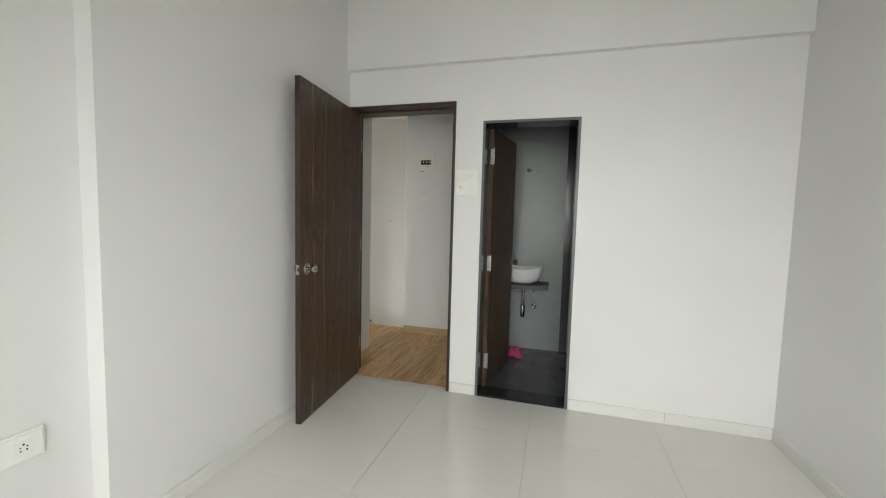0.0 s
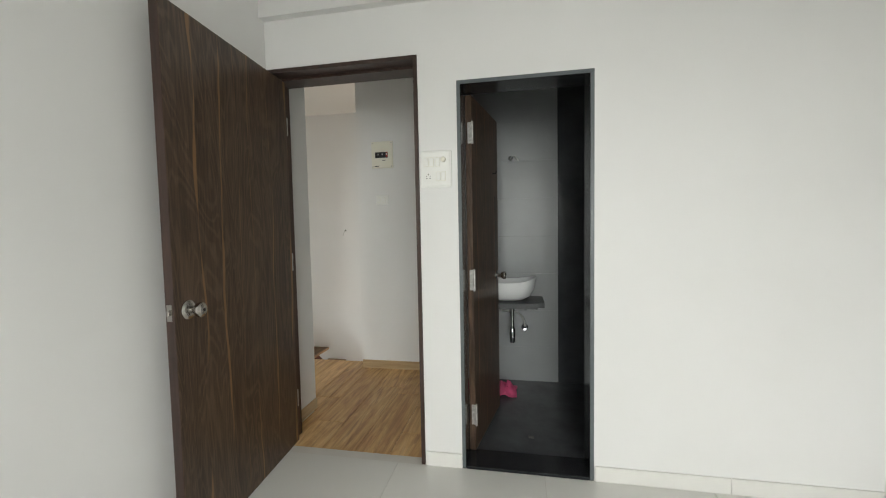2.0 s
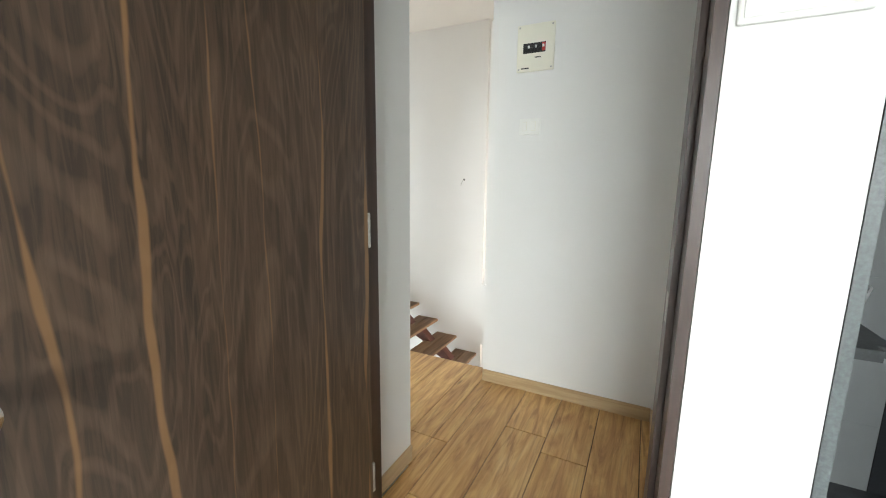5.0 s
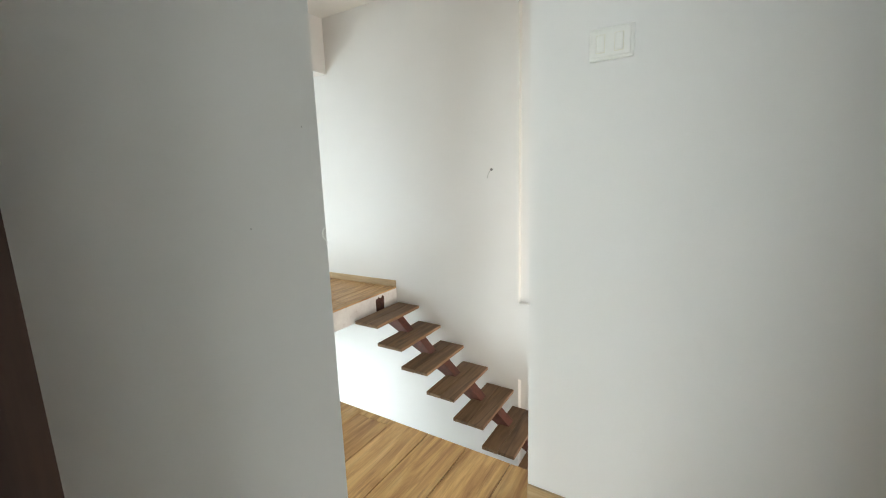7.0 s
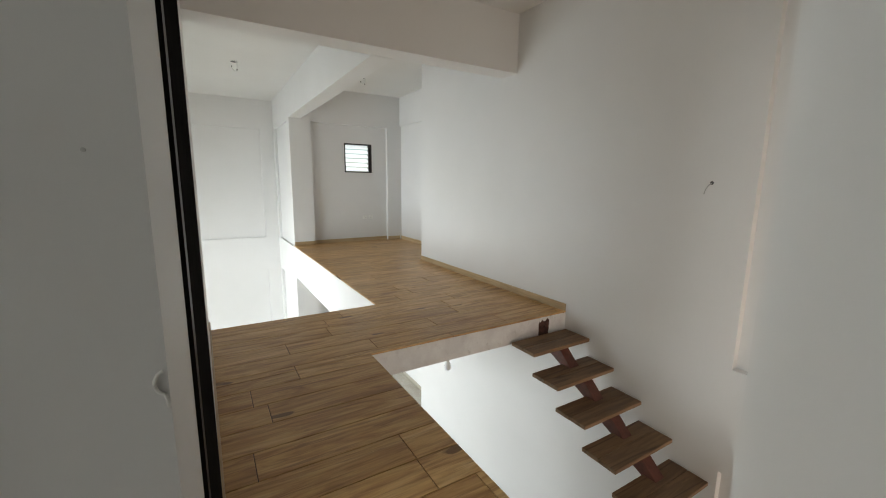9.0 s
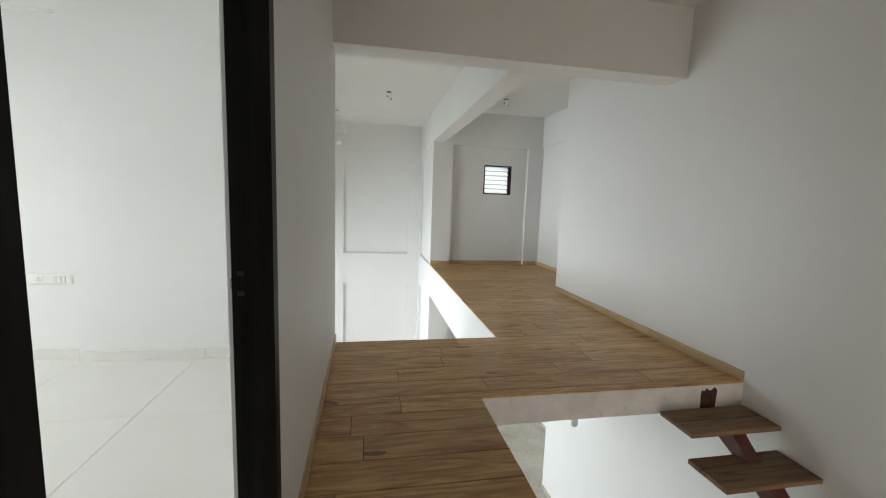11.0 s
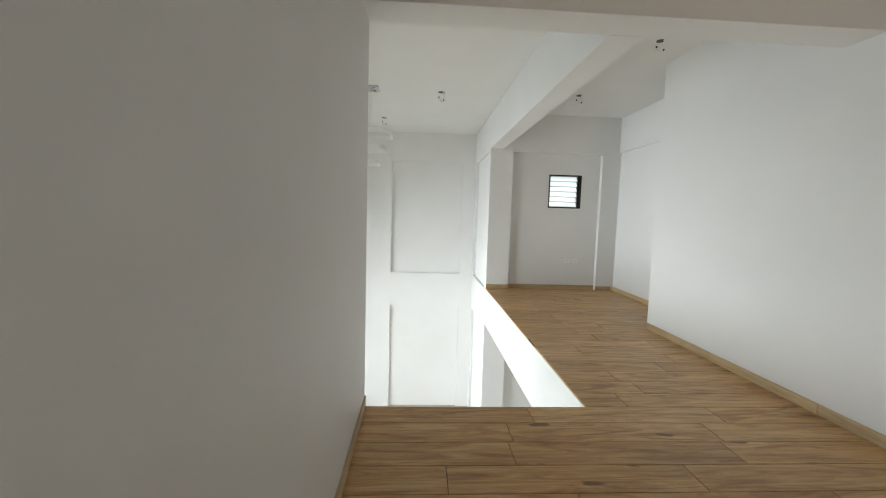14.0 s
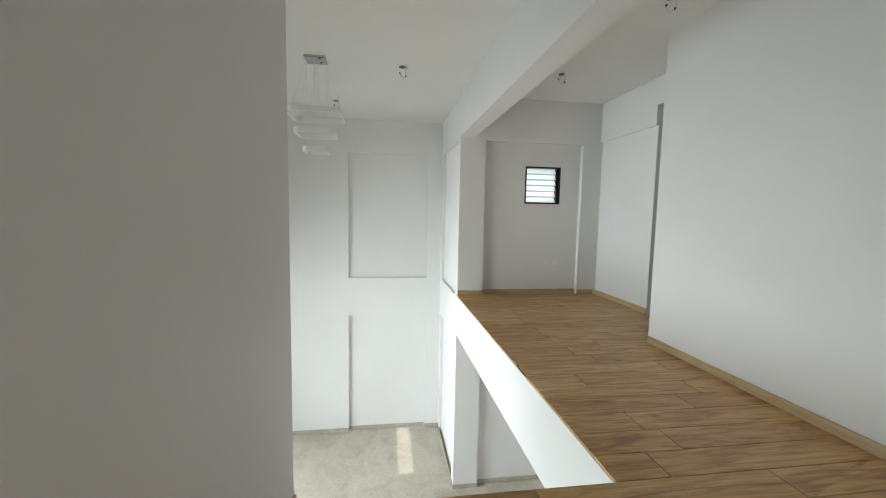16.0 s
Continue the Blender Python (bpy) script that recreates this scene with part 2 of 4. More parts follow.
CERAMIC = plain("white_ceramic", (0.82, 0.83, 0.83), 0.08, vary=0.01, relief=0.0)
PLASTIC = plain("white_switch_plastic", (0.80, 0.80, 0.77), 0.3, vary=0.02, relief=0.0)
CREAM = plain("cream_plastic", (0.78, 0.76, 0.66), 0.35, vary=0.02, relief=0.0)
DARK = plain("dark_plastic", (0.02, 0.02, 0.02), 0.4, vary=0.2)
RUST = plain("red_oxide_steel", (0.105, 0.032, 0.02), 0.5, 0.0, 0.35, 14, 90, 0.3)
RUST_DARK = plain("rusted_plate", (0.06, 0.022, 0.015), 0.8, 0.0, 0.6, 30, 120, 0.6)
PINK = plain("pink_cloth", (0.46, 0.06, 0.15), 0.9, 0.0, 0.25, 20, 200, 0.4)
MARBLE = marble_material()
ALU_DARK = plain("dark_bronze_aluminium", (0.03, 0.027, 0.024), 0.4, 0.6, 0.1)
WHITE_METAL = plain("white_powder_coat", (0.78, 0.78, 0.76), 0.35, vary=0.03)
CONCRETE = plain("concrete", (0.38, 0.37, 0.35), 0.85, vary=0.15)
GROUND = plain("bare_ground", (0.22, 0.2, 0.15), 0.95, vary=0.3, scale=0.4)
RED = plain("red_mark", (0.5, 0.05, 0.04), 0.5)


def glass_material(name, rough, color=(0.95, 0.98, 0.97)):
    m, nt, p = nodes_of(name)
    p.inputs["Base Color"].default_value = (*color, 1)
    p.inputs["Transmission Weight"].default_value = 1.0
    p.inputs["Roughness"].default_value, p.inputs["IOR"].default_value = rough, 1.45
    return m


GLASS = glass_material("clear_glass", 0.0)
FROSTED = glass_material("frosted_glass", 0.5)
FROSTED.node_tree.nodes["Principled BSDF"].inputs["Transmission Weight"].default_value = 0.75
DIFFUSER = plain("opal_diffuser", (0.82, 0.82, 0.8), 0.3, vary=0.02)

# ---- mesh helpers ----


def box(bm, x0, x1, y0, y1, z0, z1):
    vs = [bm.verts.new((x, y, z)) for x in (x0, x1) for y in (y0, y1) for z in (z0, z1)]
    for f in ((0, 1, 3, 2), (4, 6, 7, 5), (0, 4, 5, 1), (2, 3, 7, 6), (0, 2, 6, 4), (1, 5, 7, 3)):
        bm.faces.new([vs[i] for i in f])
    return bm


def rounded(x0, x1, y0, y1, z0, z1, r=0.003, seg=2):
    bm = box(bmesh.new(), x0, x1, y0, y1, z0, z1)
    bmesh.ops.bevel(bm, geom=bm.edges[:], offset=r, segments=seg, profile=0.5, affect="EDGES")
    return bm


def boxes(*rows):
    bm = bmesh.new()
    for r in rows:
        box(bm, *r)
    return bm


def lathe(profile, seg=28, m=None):
    """Turns (radius, height) pairs round the z axis."""
    bm = bmesh.new()
    rings = []
    for r, z in profile:
        rings.append([bm.verts.new((r * math.cos(2 * math.pi * i / seg), r * math.sin(2 * math.pi * i / seg), z)) for i in range(seg)])
    for a, b in zip(rings, rings[1:]):
        for i in range(seg):
            bm.faces.new((a[i], a[(i + 1) % seg], b[(i + 1) % seg], b[i]))
    bm.faces.new(rings[0][::-1])
    bm.faces.new(rings[-1])
    if m is not None:
        bm.transform(m)
    return bm


def tube(points, r, seg=10):
    """A round bar along a line of points."""
    bm = bmesh.new()
    pts = [Vector(p) for p in points]
    rings = []
    for i, p in enumerate(pts):
        d = (pts[min(i + 1, len(pts) - 1)] - pts[max(i - 1, 0)]).normalized()
        q = d.to_track_quat("Z", "Y")
        rings.append([bm.verts.new(p + q @ Vector((r * math.cos(2 * math.pi * k / seg), r * math.sin(2 * math.pi * k / seg), 0))) for k in range(seg)])
    for a, b in zip(rings, rings[1:]):
        for k in range(seg):
            bm.faces.new((a[k], a[(k + 1) % seg], b[(k + 1) % seg], b[k]))
    bm.faces.new(rings[0][::-1])
    bm.faces.new(rings[-1])
    return bm


def mesh_object(name, bm, material, smooth=False):
    bmesh.ops.recalc_face_normals(bm, faces=bm.faces[:])
    me = bpy.data.meshes.new(name)
    bm.to_mesh(me)
    bm.free()
    me.materials.append(material)
    if smooth:
        for p in me.polygons:
            p.use_smooth = True
        me.set_sharp_from_angle(angle=radians(40))
    return new(name, me)


def part(name, bm, material, parent, label="", smooth=False):
    ob = mesh_object(name, bm, material, smooth)
    ob.parent = parent
    return tagged(ob, label)


def thing(name, at, label, category, group="", rz=0):
    ob = new(name)
    ob.empty_display_size = 0.05
    ob.matrix_world = pose(*at, 0, 0, rz)
    return tagged(ob, label, category, group)


def structure(name, bm, material, label, category):
    return tagged(mesh_object(name, bm, material), label, category, kind="structure")

# ---- the large structure ----
B, H = -3.08, 2.9  # lower floor and ceiling
structure("ground", boxes((-300, 300, -300, 300, B - 0.6, B - 0.5)), GROUND, "bare earth ground around the house", "ground")
structure("floor_lower", boxes((-10.34, 2.14, -3.12, 4.24, B - 0.3, B)), MARBLE, "polished beige marble-look floor of the lower living room", "floor")
structure("slab", boxes(
    (-4.22, 2.14, -4.52, 0.51, -0.3, -0.014), (-4.22, -3.15, 0.51, 1.49, -0.2, -0.014), (-3.15, 2.14, 0.51, 1.34, -0.2, -0.014), (-3.15, -0.895, 1.34, 1.49, -0.2, -0.014)),
    PAINT, "white painted concrete floor slab", "slab")
structure("slab_platform", boxes(
    (-4.22, -3.15, 1.49, 3.47, -0.2, -0.014), (-6.07, -4.22, 2.16, 3.47, -0.2, -0.014), (-8.45, -6.07, 2.16, 4.12, -0.2, -0.014), (-7.12, -6.07, 4.12, 5.4, -0.2, -0.014)),
    RAW, "patchily whitewashed concrete edge of the mezzanine slab", "slab")
structure("beam_void_edge", boxes((-8.37, -4.22, 1.94, 2.16, -0.59, -0.014)), PAINT, "white painted beam along the edge of the open void", "beam")
structure("floor_bedroom", boxes((-0.835, 2.02, -4.4, 0.0, -0.014, 0), (-0.835, 0, 0.0, 0.055, -0.014, 0), (-0.92, -0.835, -4.4, -1.75, -0.014, 0)), TILE_JOINT, "glossy ivory vitrified tile floor with hairline joints", "floor")
structure("floor_bedroom_two", boxes((-4.05, -1.1, -4.4, 0.4, -0.014, 0), (-2.03, -1.154, 0.4, 0.5, -0.014, 0)), TILE_JOINT, "glossy ivory vitrified tile floor with hairline joints", "floor")

# bedroom one
structure("wall_bedroom_north", boxes(
    (-1.1, -0.86, 0, 0.195, 0, H), (-0.86, 0, 0, 0.195, 2.1, H), (0, 0.03, 0, 0.195, 0, H), (0.03, 0.195, 0, 0.165, 0, H), (0.195, 0.838, 0, 0.165, 1.955, H), (0.838, 2.14, 0, 0.165, 0, H)),
    PAINT, "white painted wall with two doorways", "wall")
structure("beam_bedroom", boxes((-0.835, 2.02, -0.045, 0, 2.35, H)), PAINT, "white painted beam above the doors", "beam")
structure("wall_bedroom_west", boxes((-1.1, -0.835, -1.75, 0, 0, H), (-1.1, -0.92, -4.4, -1.75, 0, H)), PAINT, "white painted bedroom wall with a shallow step", "wall")
structure("wall_bedroom_east", boxes((2.02, 2.14, -4.4, 0, 0, H)), PAINT, "white painted bedroom wall", "wall")


def window_wall(name, x0, x1, y0, y1, z0, z1, holes):
    """A wall along x with openings (x0, x1, z0, z1), from left to right."""
    rows, x = [], x0
    for a, b, c, d in holes:
        rows += [(x, a, y0, y1, z0, z1), (a, b, y0, y1, z0, c), (a, b, y0, y1, d, z1)]
        x = b
    rows.append((x, x1, y0, y1, z0, z1))
    return structure(name, boxes(*rows), PAINT, "white painted outer wall with windows", "wall")


window_wall("wall_south", -4.22, 2.14, -4.52, -4.4, -0.014, H, [(-3.5, -1.5, 0.8, 2.2), (0.0, 2.0, 0.8, 2.2)])
# the first, high opening is added, sized to throw the sun patch below
window_wall("wall_living_south", -10.34, -4.22, -3.12, -3.0, B, H, [(-10.25, -8.8, 1.83, 2.28), (-8.7, -5.2, B + 0.1, 1.6)])
# unseen ledges, added to block direct sun at the large living and bedroom windows
structure("sunshade", boxes((-10.34, -4.22, -5.2, -3.12, 1.64, 1.76), (-4.22, 2.14, -5.9, -4.52, 2.3, 2.4)), CONCRETE, "unseen concrete ledges added to keep direct sun out of the windows", "sunshade")

# corridor
structure("wall_return", boxes((-1.1, -0.912, 0.195, 0.4, 0, H), (-1.154, -0.912, 0.4, 0.527, 0, H)), PAINT, "white painted wall stub beside the bedroom door", "wall")
structure("wall_corridor_south", boxes((-4.22, -2.03, 0.4, 0.529, 0, H), (-2.03, -1.154, 0.4, 0.529, 2.1, H)), PAINT, "white painted corridor wall with a doorway", "wall")
structure("wall_corridor_east", boxes((0.03, 0.13, 0.165, 1.34, 0, H)), PAINT, "white painted corridor end wall", "wall")
structure("wall_switchboard", boxes((-0.895, 2.14, 1.34, 1.49, B, H)), PAINT, "white painted wall beside the stairwell", "wall")
structure("wall_bedroom_two_west", boxes((-4.22, -4.05, -4.4, 0.4, 0, H), (-4.05, -3.98, -1.22, 0.4, 0, H), (-4.05, -3.98, -4.4, -1.22, 2.35, H)), PAINT, "white painted wall with a shallow recessed panel", "wall")

# stairwell and mezzanine
structure("wall_north", boxes((-6.07, -1.742, 3.47, 3.7, B, H), (-1.742, 2.14, 3.47, 3.7, -0.75, 0), (-1.742, 2.14, 3.53, 3.7, 0, H), (-1.742, 2.14, 3.53, 3.7, B, -0.75),
                              (-6.07, -5.9, 3.7, 4.24, B, H)), PAINT, "tall white painted wall beside the stairs", "wall")


def out_of_square(ob):
    """Two long walls run slightly out of square towards their far ends."""
    for v in ob.data.vertices:
        if v.co.x < -1.75 and 3.44 < v.co.y < 3.48:
            v.co.y -= 0.045 * (-1.742 - v.co.x) / 4.328
        elif v.co.x < -2.036 and 0.515 < v.co.y < 0.555:
            v.co.y -= 0.02 * (-2.03 - v.co.x) / 2.19


out_of_square(bpy.data.objects["wall_north"])
out_of_square(bpy.data.objects["wall_corridor_south"])
structure("wall_alcove", boxes((-8.57, -7.12, 4.15, 4.27, B, 2.33), (-8.57, -7.12, 4.12, 4.27, 2.33, H), (-7.12, -6.07, 4.12, 4.27, B, -0.2), (-7.12, -6.07, 4.12, 4.27, 2.57, H)), PAINT, "white painted mezzanine wall with an opening", "wall")
structure("wall_lobby", boxes((-7.24, -7.12, 4.27, 5.4, -0.2, 2.7), (-6.07, -5.95, 4.24, 5.4, -0.2, 2.7), (-7.24, -5.95, 5.4, 5.52, -0.2, 2.7), (-7.12, -6.07, 4.27, 5.4, 2.57, 2.7)), PAINT, "shaded white walls of a small lobby", "wall")
WY0, WY1, WZ0, WZ1 = 2.97, 3.53, 1.385, 1.945
structure("wall_window", boxes((-8.57, -8.45, 1.95, WY0, B, H), (-8.57, -8.45, WY1, 4.15, B, H), (-8.57, -8.45, WY0, WY1, B, WZ0), (-8.57, -8.45, WY0, WY1, WZ1, H)), PAINT, "white painted end wall with a small louvred window", "wall")
structure("column", boxes((-8.45, -8.37, 1.95, 2.33, B, H), ), PAINT, "white painted square column at the edge of the void", "column")
structure("beam_end_wall", boxes((-8.45, -8.37, 2.33, 3.84, 2.285, H)), PAINT, "white painted beam across the head of the end wall", "beam")
structure("pilaster", boxes((-8.45, -8.37, 3.84, 4.15, B, H)), PAINT, "white painted shallow corner pilaster", "pilaster")
structure("beam_cross", boxes((-4.22, -3.98, 0.51, 3.47, 2.33, H)), PAINT, "white painted ceiling beam across the mezzanine", "beam")
structure("beam_void_top", boxes((-8.37, -4.22, 1.94, 2.16, 2.327, H)), PAINT, "white painted ceiling beam beside the void", "beam")
structure("wall_living_north", boxes((-10.34, -8.57, 2.0, 2.15, B, H), (-10.22, -8.57, 1.95, 2.0, -0.75, -0.04), (-10.22, -8.57, 1.95, 2.0, 2.3, H), (-10.22, -10.05, 1.95, 2.0, B, -0.75), (-10.22, -10.05, 1.95, 2.0, -0.04, 2.3)), PAINT, "white painted tall living room wall with recessed panels", "wall")
structure("wall_living_west", boxes((-10.34, -10.28, -3.0, 2.0, B, H), (-10.28, -10.22, -3.0, 0.2, B, H), (-10.28, -10.22, 1.68, 2.0, B, H), (-10.28, -10.22, 0.2, 1.68, -0.77, -0.04), (-10.28, -10.22, 0.2, 1.68, 2.3, H)), PAINT, "tall white living room wall with two recessed panels", "wall")
structure("wall_lower_east", boxes((-4.22, -4.1, -3.0, 0.51, B, -0.3), (-4.1, 2.14, 0.39, 0.51, B, -0.3)), PAINT, "white painted lower walls", "wall")
# out of view; the opening is invented to go with the stair fill lamp
structure("wall_stair_end", boxes((2.02, 2.14, 1.49, 3.47, B, -1.5), (2.02, 2.14, 1.49, 1.75, -1.5, 0.0), (2.02, 2.14, 3.25, 3.47, -1.5, 0.0), (2.02, 2.14, 1.49, 3.47, 0.0, H)), PAINT, "white painted stair end wall, unseen, with an opening added behind the fill lamp", "wall")
structure("ceiling", boxes((-10.34, -4.22, -3.12, 4.27, H, H + 0.15), (-4.22, 2.14, -4.52, 4.27, H, H + 0.15)), CEIL, "white painted flat ceiling", "ceiling")

# bathroom
structure("floor_bathroom", boxes((0.13, 1.3, 0.165, 1.22, -0.03, 0.006)), BLACK_FLOOR, "charcoal tiled bathroom floor", "floor")
structure("wall_bathroom", boxes((0.13, 1.42, 1.22, 1.34, -0.1, H), (1.3, 1.42, 0.165, 1.22, -0.1, H)), GRANITE, "tiled bathroom walls", "wall")
structure("ceiling_bathroom", boxes((0.13, 1.3, 0.165, 1.22, 2.29, 2.35)), CEIL, "white bathroom ceiling", "ceiling")

# ---- doors ----


def knob(parent, x, y, z, side, label):
    """A round cylinder knob on a door face; side is the x direction it points to."""
    m = pose(x, y, z, 0, 90 * side, 0)
    rose = part("rose", lathe([(0.0, 0), (0.036, 0), (0.036, 0.004), (0.030, 0.010), (0.016, 0.012)], 32, m), STEEL, parent, label, True)
    part("knob", lathe([(0.012, 0.010), (0.012, 0.028), (0.022, 0.036), (0.0275, 0.048), (0.0265, 0.058), (0.018, 0.064), (0.008, 0.0655)], 32, m), STEEL, rose, "", True)
    part("keyhole", lathe([(0.006, 0.0650), (0.006, 0.0668), (0.004, 0.0670)], 16, m), DARK, rose)


def door_bedroom():
    d = thing("door_bedroom", (-0.819, -0.004, 0.006), "open dark walnut laminate door with a round steel knob", "door", rz=4.5)
    tagged(d, kind="")
    part("leaf", rounded(0.003, 0.037, -0.765, 0.108, 0, 2.06, 0.0015, 1), WALNUT, d)
    part("edge_band", boxes((0.004, 0.036, -0.7665, -0.7652, 0.002, 2.058)), JAMB, d, "dark brown edge band")
    knob(d, 0.0372, -0.70, 0.945, 1, "round brushed steel knob on its rose")
    m = pose(0.0028, -0.70, 0.945, 0, -90, 0)
    part("back_knob", lathe([(0.034, 0), (0.03, 0.008), (0.012, 0.012), (0.012, 0.016), (0.024, 0.024), (0.024, 0.034), (0.01, 0.038)], 28, m), STEEL, d, "", True)
    latch = part("latch_plate", boxes((0.010, 0.030, -0.7685, -0.7666, 0.915, 0.975)), STEEL, d, "steel latch plate")
    part("latch_bolt", rounded(0.0145, 0.0255, -0.780, -0.7686, 0.935, 0.955, 0.002, 1), STEEL, latch)
    for z in (0.25, 1.05, 1.82):
        h = part("hinge", rounded(0.004, 0.0375, 0.1084, 0.1115, z - 0.045, z + 0.045, 0.0008, 1), GALV, d, "paint-spattered steel hinge")
        part("pin", lathe([(0.0055, z - 0.05), (0.0075, z - 0.047), (0.007, z), (0.0078, z + 0.02), (0.0075, z + 0.047), (0.0055, z + 0.05)], 12, Matrix.Translation((0.029, 0.1185, 0))), GALV, h)


def frame_boxes(x0, x1, y0, y1, top, w, rebate):
    """Three lengths of a rebated door frame: left, right, head."""
    mid = y0 + (y1 - y0) * 0.42
    return ([(x0, x0 + w, mid, y1, 0, top - w), (x0, x0 + w - rebate, y0, mid, 0, top - w + rebate)],
            [(x1 - w, x1, mid, y1, 0, top - w), (x1 - w + rebate, x1, y0, mid, 0, top - w + rebate)],
            [(x0, x1, mid, y1, top - w, top), (x0, x1, y0, mid, top - w + rebate, top)])


def door_frame(name, x0, x1, y0, y1, top, w, rebate, material, label):
    f = thing(name, ((x0 + x1) / 2, (y0 + y1) / 2, 0), label, "door frame")
    ox, oy = (x0 + x1) / 2, (y0 + y1) / 2
    for nm, rows in zip(("jamb", "jamb", "head"), frame_boxes(x0, x1, y0, y1, top, w, rebate)):
        part(nm, boxes(*[(a - ox, b - ox, c - oy, d - oy, e, g) for a, b, c, d, e, g in rows]), material, f)
    return f


door_bedroom()
fr = door_frame("door_frame_bedroom", -0.858, -0.002, -0.004, 0.199, 2.098, 0.032, 0.013, JAMB, "dark brown timber frame round the bedroom doorway")
part("strike_plate", boxes((0.3945, 0.396, 0.0, 0.03, 0.92, 0.98)), GALV, fr, "steel strike plate")
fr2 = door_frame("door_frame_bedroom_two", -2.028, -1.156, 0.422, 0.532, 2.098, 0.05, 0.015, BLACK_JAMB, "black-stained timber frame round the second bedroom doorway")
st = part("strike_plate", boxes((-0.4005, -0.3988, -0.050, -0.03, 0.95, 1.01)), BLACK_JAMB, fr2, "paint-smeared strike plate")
for z in (0.945, 1.0):
    part("plaster_smear", rounded(-0.3990, -0.3972, -0.04, -0.022, z, z + 0.013, 0.0008, 1), ALU_DARK, st, "grey smear of dried plaster")
part("strike_lip", rounded(-0.4005, -0.396, -0.0565, -0.0552, 0.965, 0.995, 0.001, 1), STEEL, st, "steel lip")

# bathroom door frame in granite, and its leaf swung inwards
g = thing("door_frame_bathroom", (0.5165, 0.083, 0), "thin black granite lining of the bathroom doorway", "door frame")
for nm, r in (("jamb", (-0.3205, -0.3025, -0.085, 0.084, 0.0, 1.936)), ("jamb", (0.3025, 0.3205, -0.085, 0.084, 0.0, 1.936)), ("head", (-0.3205, 0.3205, -0.085, 0.084, 1.936, 1.954))):
    part(nm, rounded(*r, 0.002, 1), GRANITE, g)
for nm, r in (("edge_strip", (-0.321, -0.3035, -0.087, -0.0852, 0.0, 1.936)), ("edge_strip", (0.3035, 0.321, -0.087, -0.0852, 0.0, 1.936)), ("edge_strip", (-0.321, 0.321, -0.087, -0.0852, 1.937, 1.9545))):
    part(nm, boxes(r), GRANITE_EDGE, g, "matt grey sawn granite edge")
part("threshold", rounded(-0.302, 0.302, -0.087, 0.082, -0.012, 0.012, 0.003, 1), GRANITE, g, "polished black granite threshold")


def door_bathroom():
    d = thing("door_bathroom", (0.216, 0.15, 0.014), "open dark walnut bathroom door swung inwards", "door", rz=80)
    # the leaf lies along local x
    part("leaf", rounded(0.002, 0.585, -0.034, 0.0, 0, 1.915, 0.0015, 1), WALNUT, d)
    part("panel_slot", boxes((0.50, 0.512, -0.0352, -0.0342, 1.02, 1.42)), DARK, d, "narrow dark groove in the door face")
    m = pose(0.525, -0.0345, 0.905, 90, 0, 0)
    rose = part("rose", lathe([(0.0, 0), (0.03, 0), (0.03, 0.004), (0.014, 0.01)], 28, m), STEEL, d, "round steel knob rose", True)
    part("knob", lathe([(0.011, 0.008), (0.011, 0.03), (0.02, 0.036), (0.026, 0.05), (0.024, 0.062), (0.008, 0.066)], 28, m), STEEL, rose, "", True)
    part("coat_hook", tube([(0.45, -0.034, 1.56), (0.45, -0.055, 1.56), (0.45, -0.062, 1.575)], 0.005), DARK, d, "small dark coat hook")
    for z in (0.2, 0.94, 1.72):
        h = part("hinge", boxes((-0.001, 0.0012, -0.036, -0.013, z - 0.055, z + 0.055), (-0.0005, 0.017, -0.0362, -0.0345, z - 0.055, z + 0.055)), GALV, d, "steel butt hinge")
        part("pin", lathe([(0.006, z - 0.058), (0.006, z + 0.058)], 10, Matrix.Translation((-0.003, -0.040, 0))), GALV, h)


door_bathroom()

# ---- staircase: one steel spine, timber treads of two boards each ----
RISE, GO, TOP_X = 0.1711, 0.2675, -3.15
TY0, TY1, SPINE_Y = 2.775, 3.45, 3.17
stair = thing("staircase", (TOP_X, SPINE_Y, B), "open staircase of brown timber treads on a red-oxide steel spine", "stairs")
for i in range(17):
    z = -RISE * (i + 1) - B
    x = GO * i + 0.018
    tread = part("tread", rounded(x, x + 0.139, TY0 - SPINE_Y, TY1 - SPINE_Y, z - 0.031, z, 0.003, 1), TREAD, stair)
    part("board", rounded(x + 0.142, x + 0.281, TY0 - SPINE_Y + 0.002 * (i % 3), TY1 - SPINE_Y - 0.002 * (i % 2), z - 0.031, z - 0.001, 0.003, 1), TREAD, tread)
    # spine piece: a level plate under the tread and a sloping box down to the next
    bm = bmesh.new()
    w = 0.05
    zt, zn = z - 0.032, max(z - 0.032 - RISE, 0.0)
    side = [(x + 0.02, zt), (x + 0.215, zt), (x + 0.40, zn), (x + 0.295, zn), (x + 0.13, zt - 0.09), (x + 0.02, zt - 0.09)]
    lo = [bm.verts.new((a, -w, b)) for a, b in side]
    hi = [bm.verts.new((a, w, b)) for a, b in side]
    bm.faces.new(lo[::-1])
    bm.faces.new(hi)
    for k in range(6):
        bm.faces.new((lo[k], lo[(k + 1) % 6], hi[(k + 1) % 6], hi[k]))
    part("spine", bm, RUST, stair, "red-oxide painted steel spine")
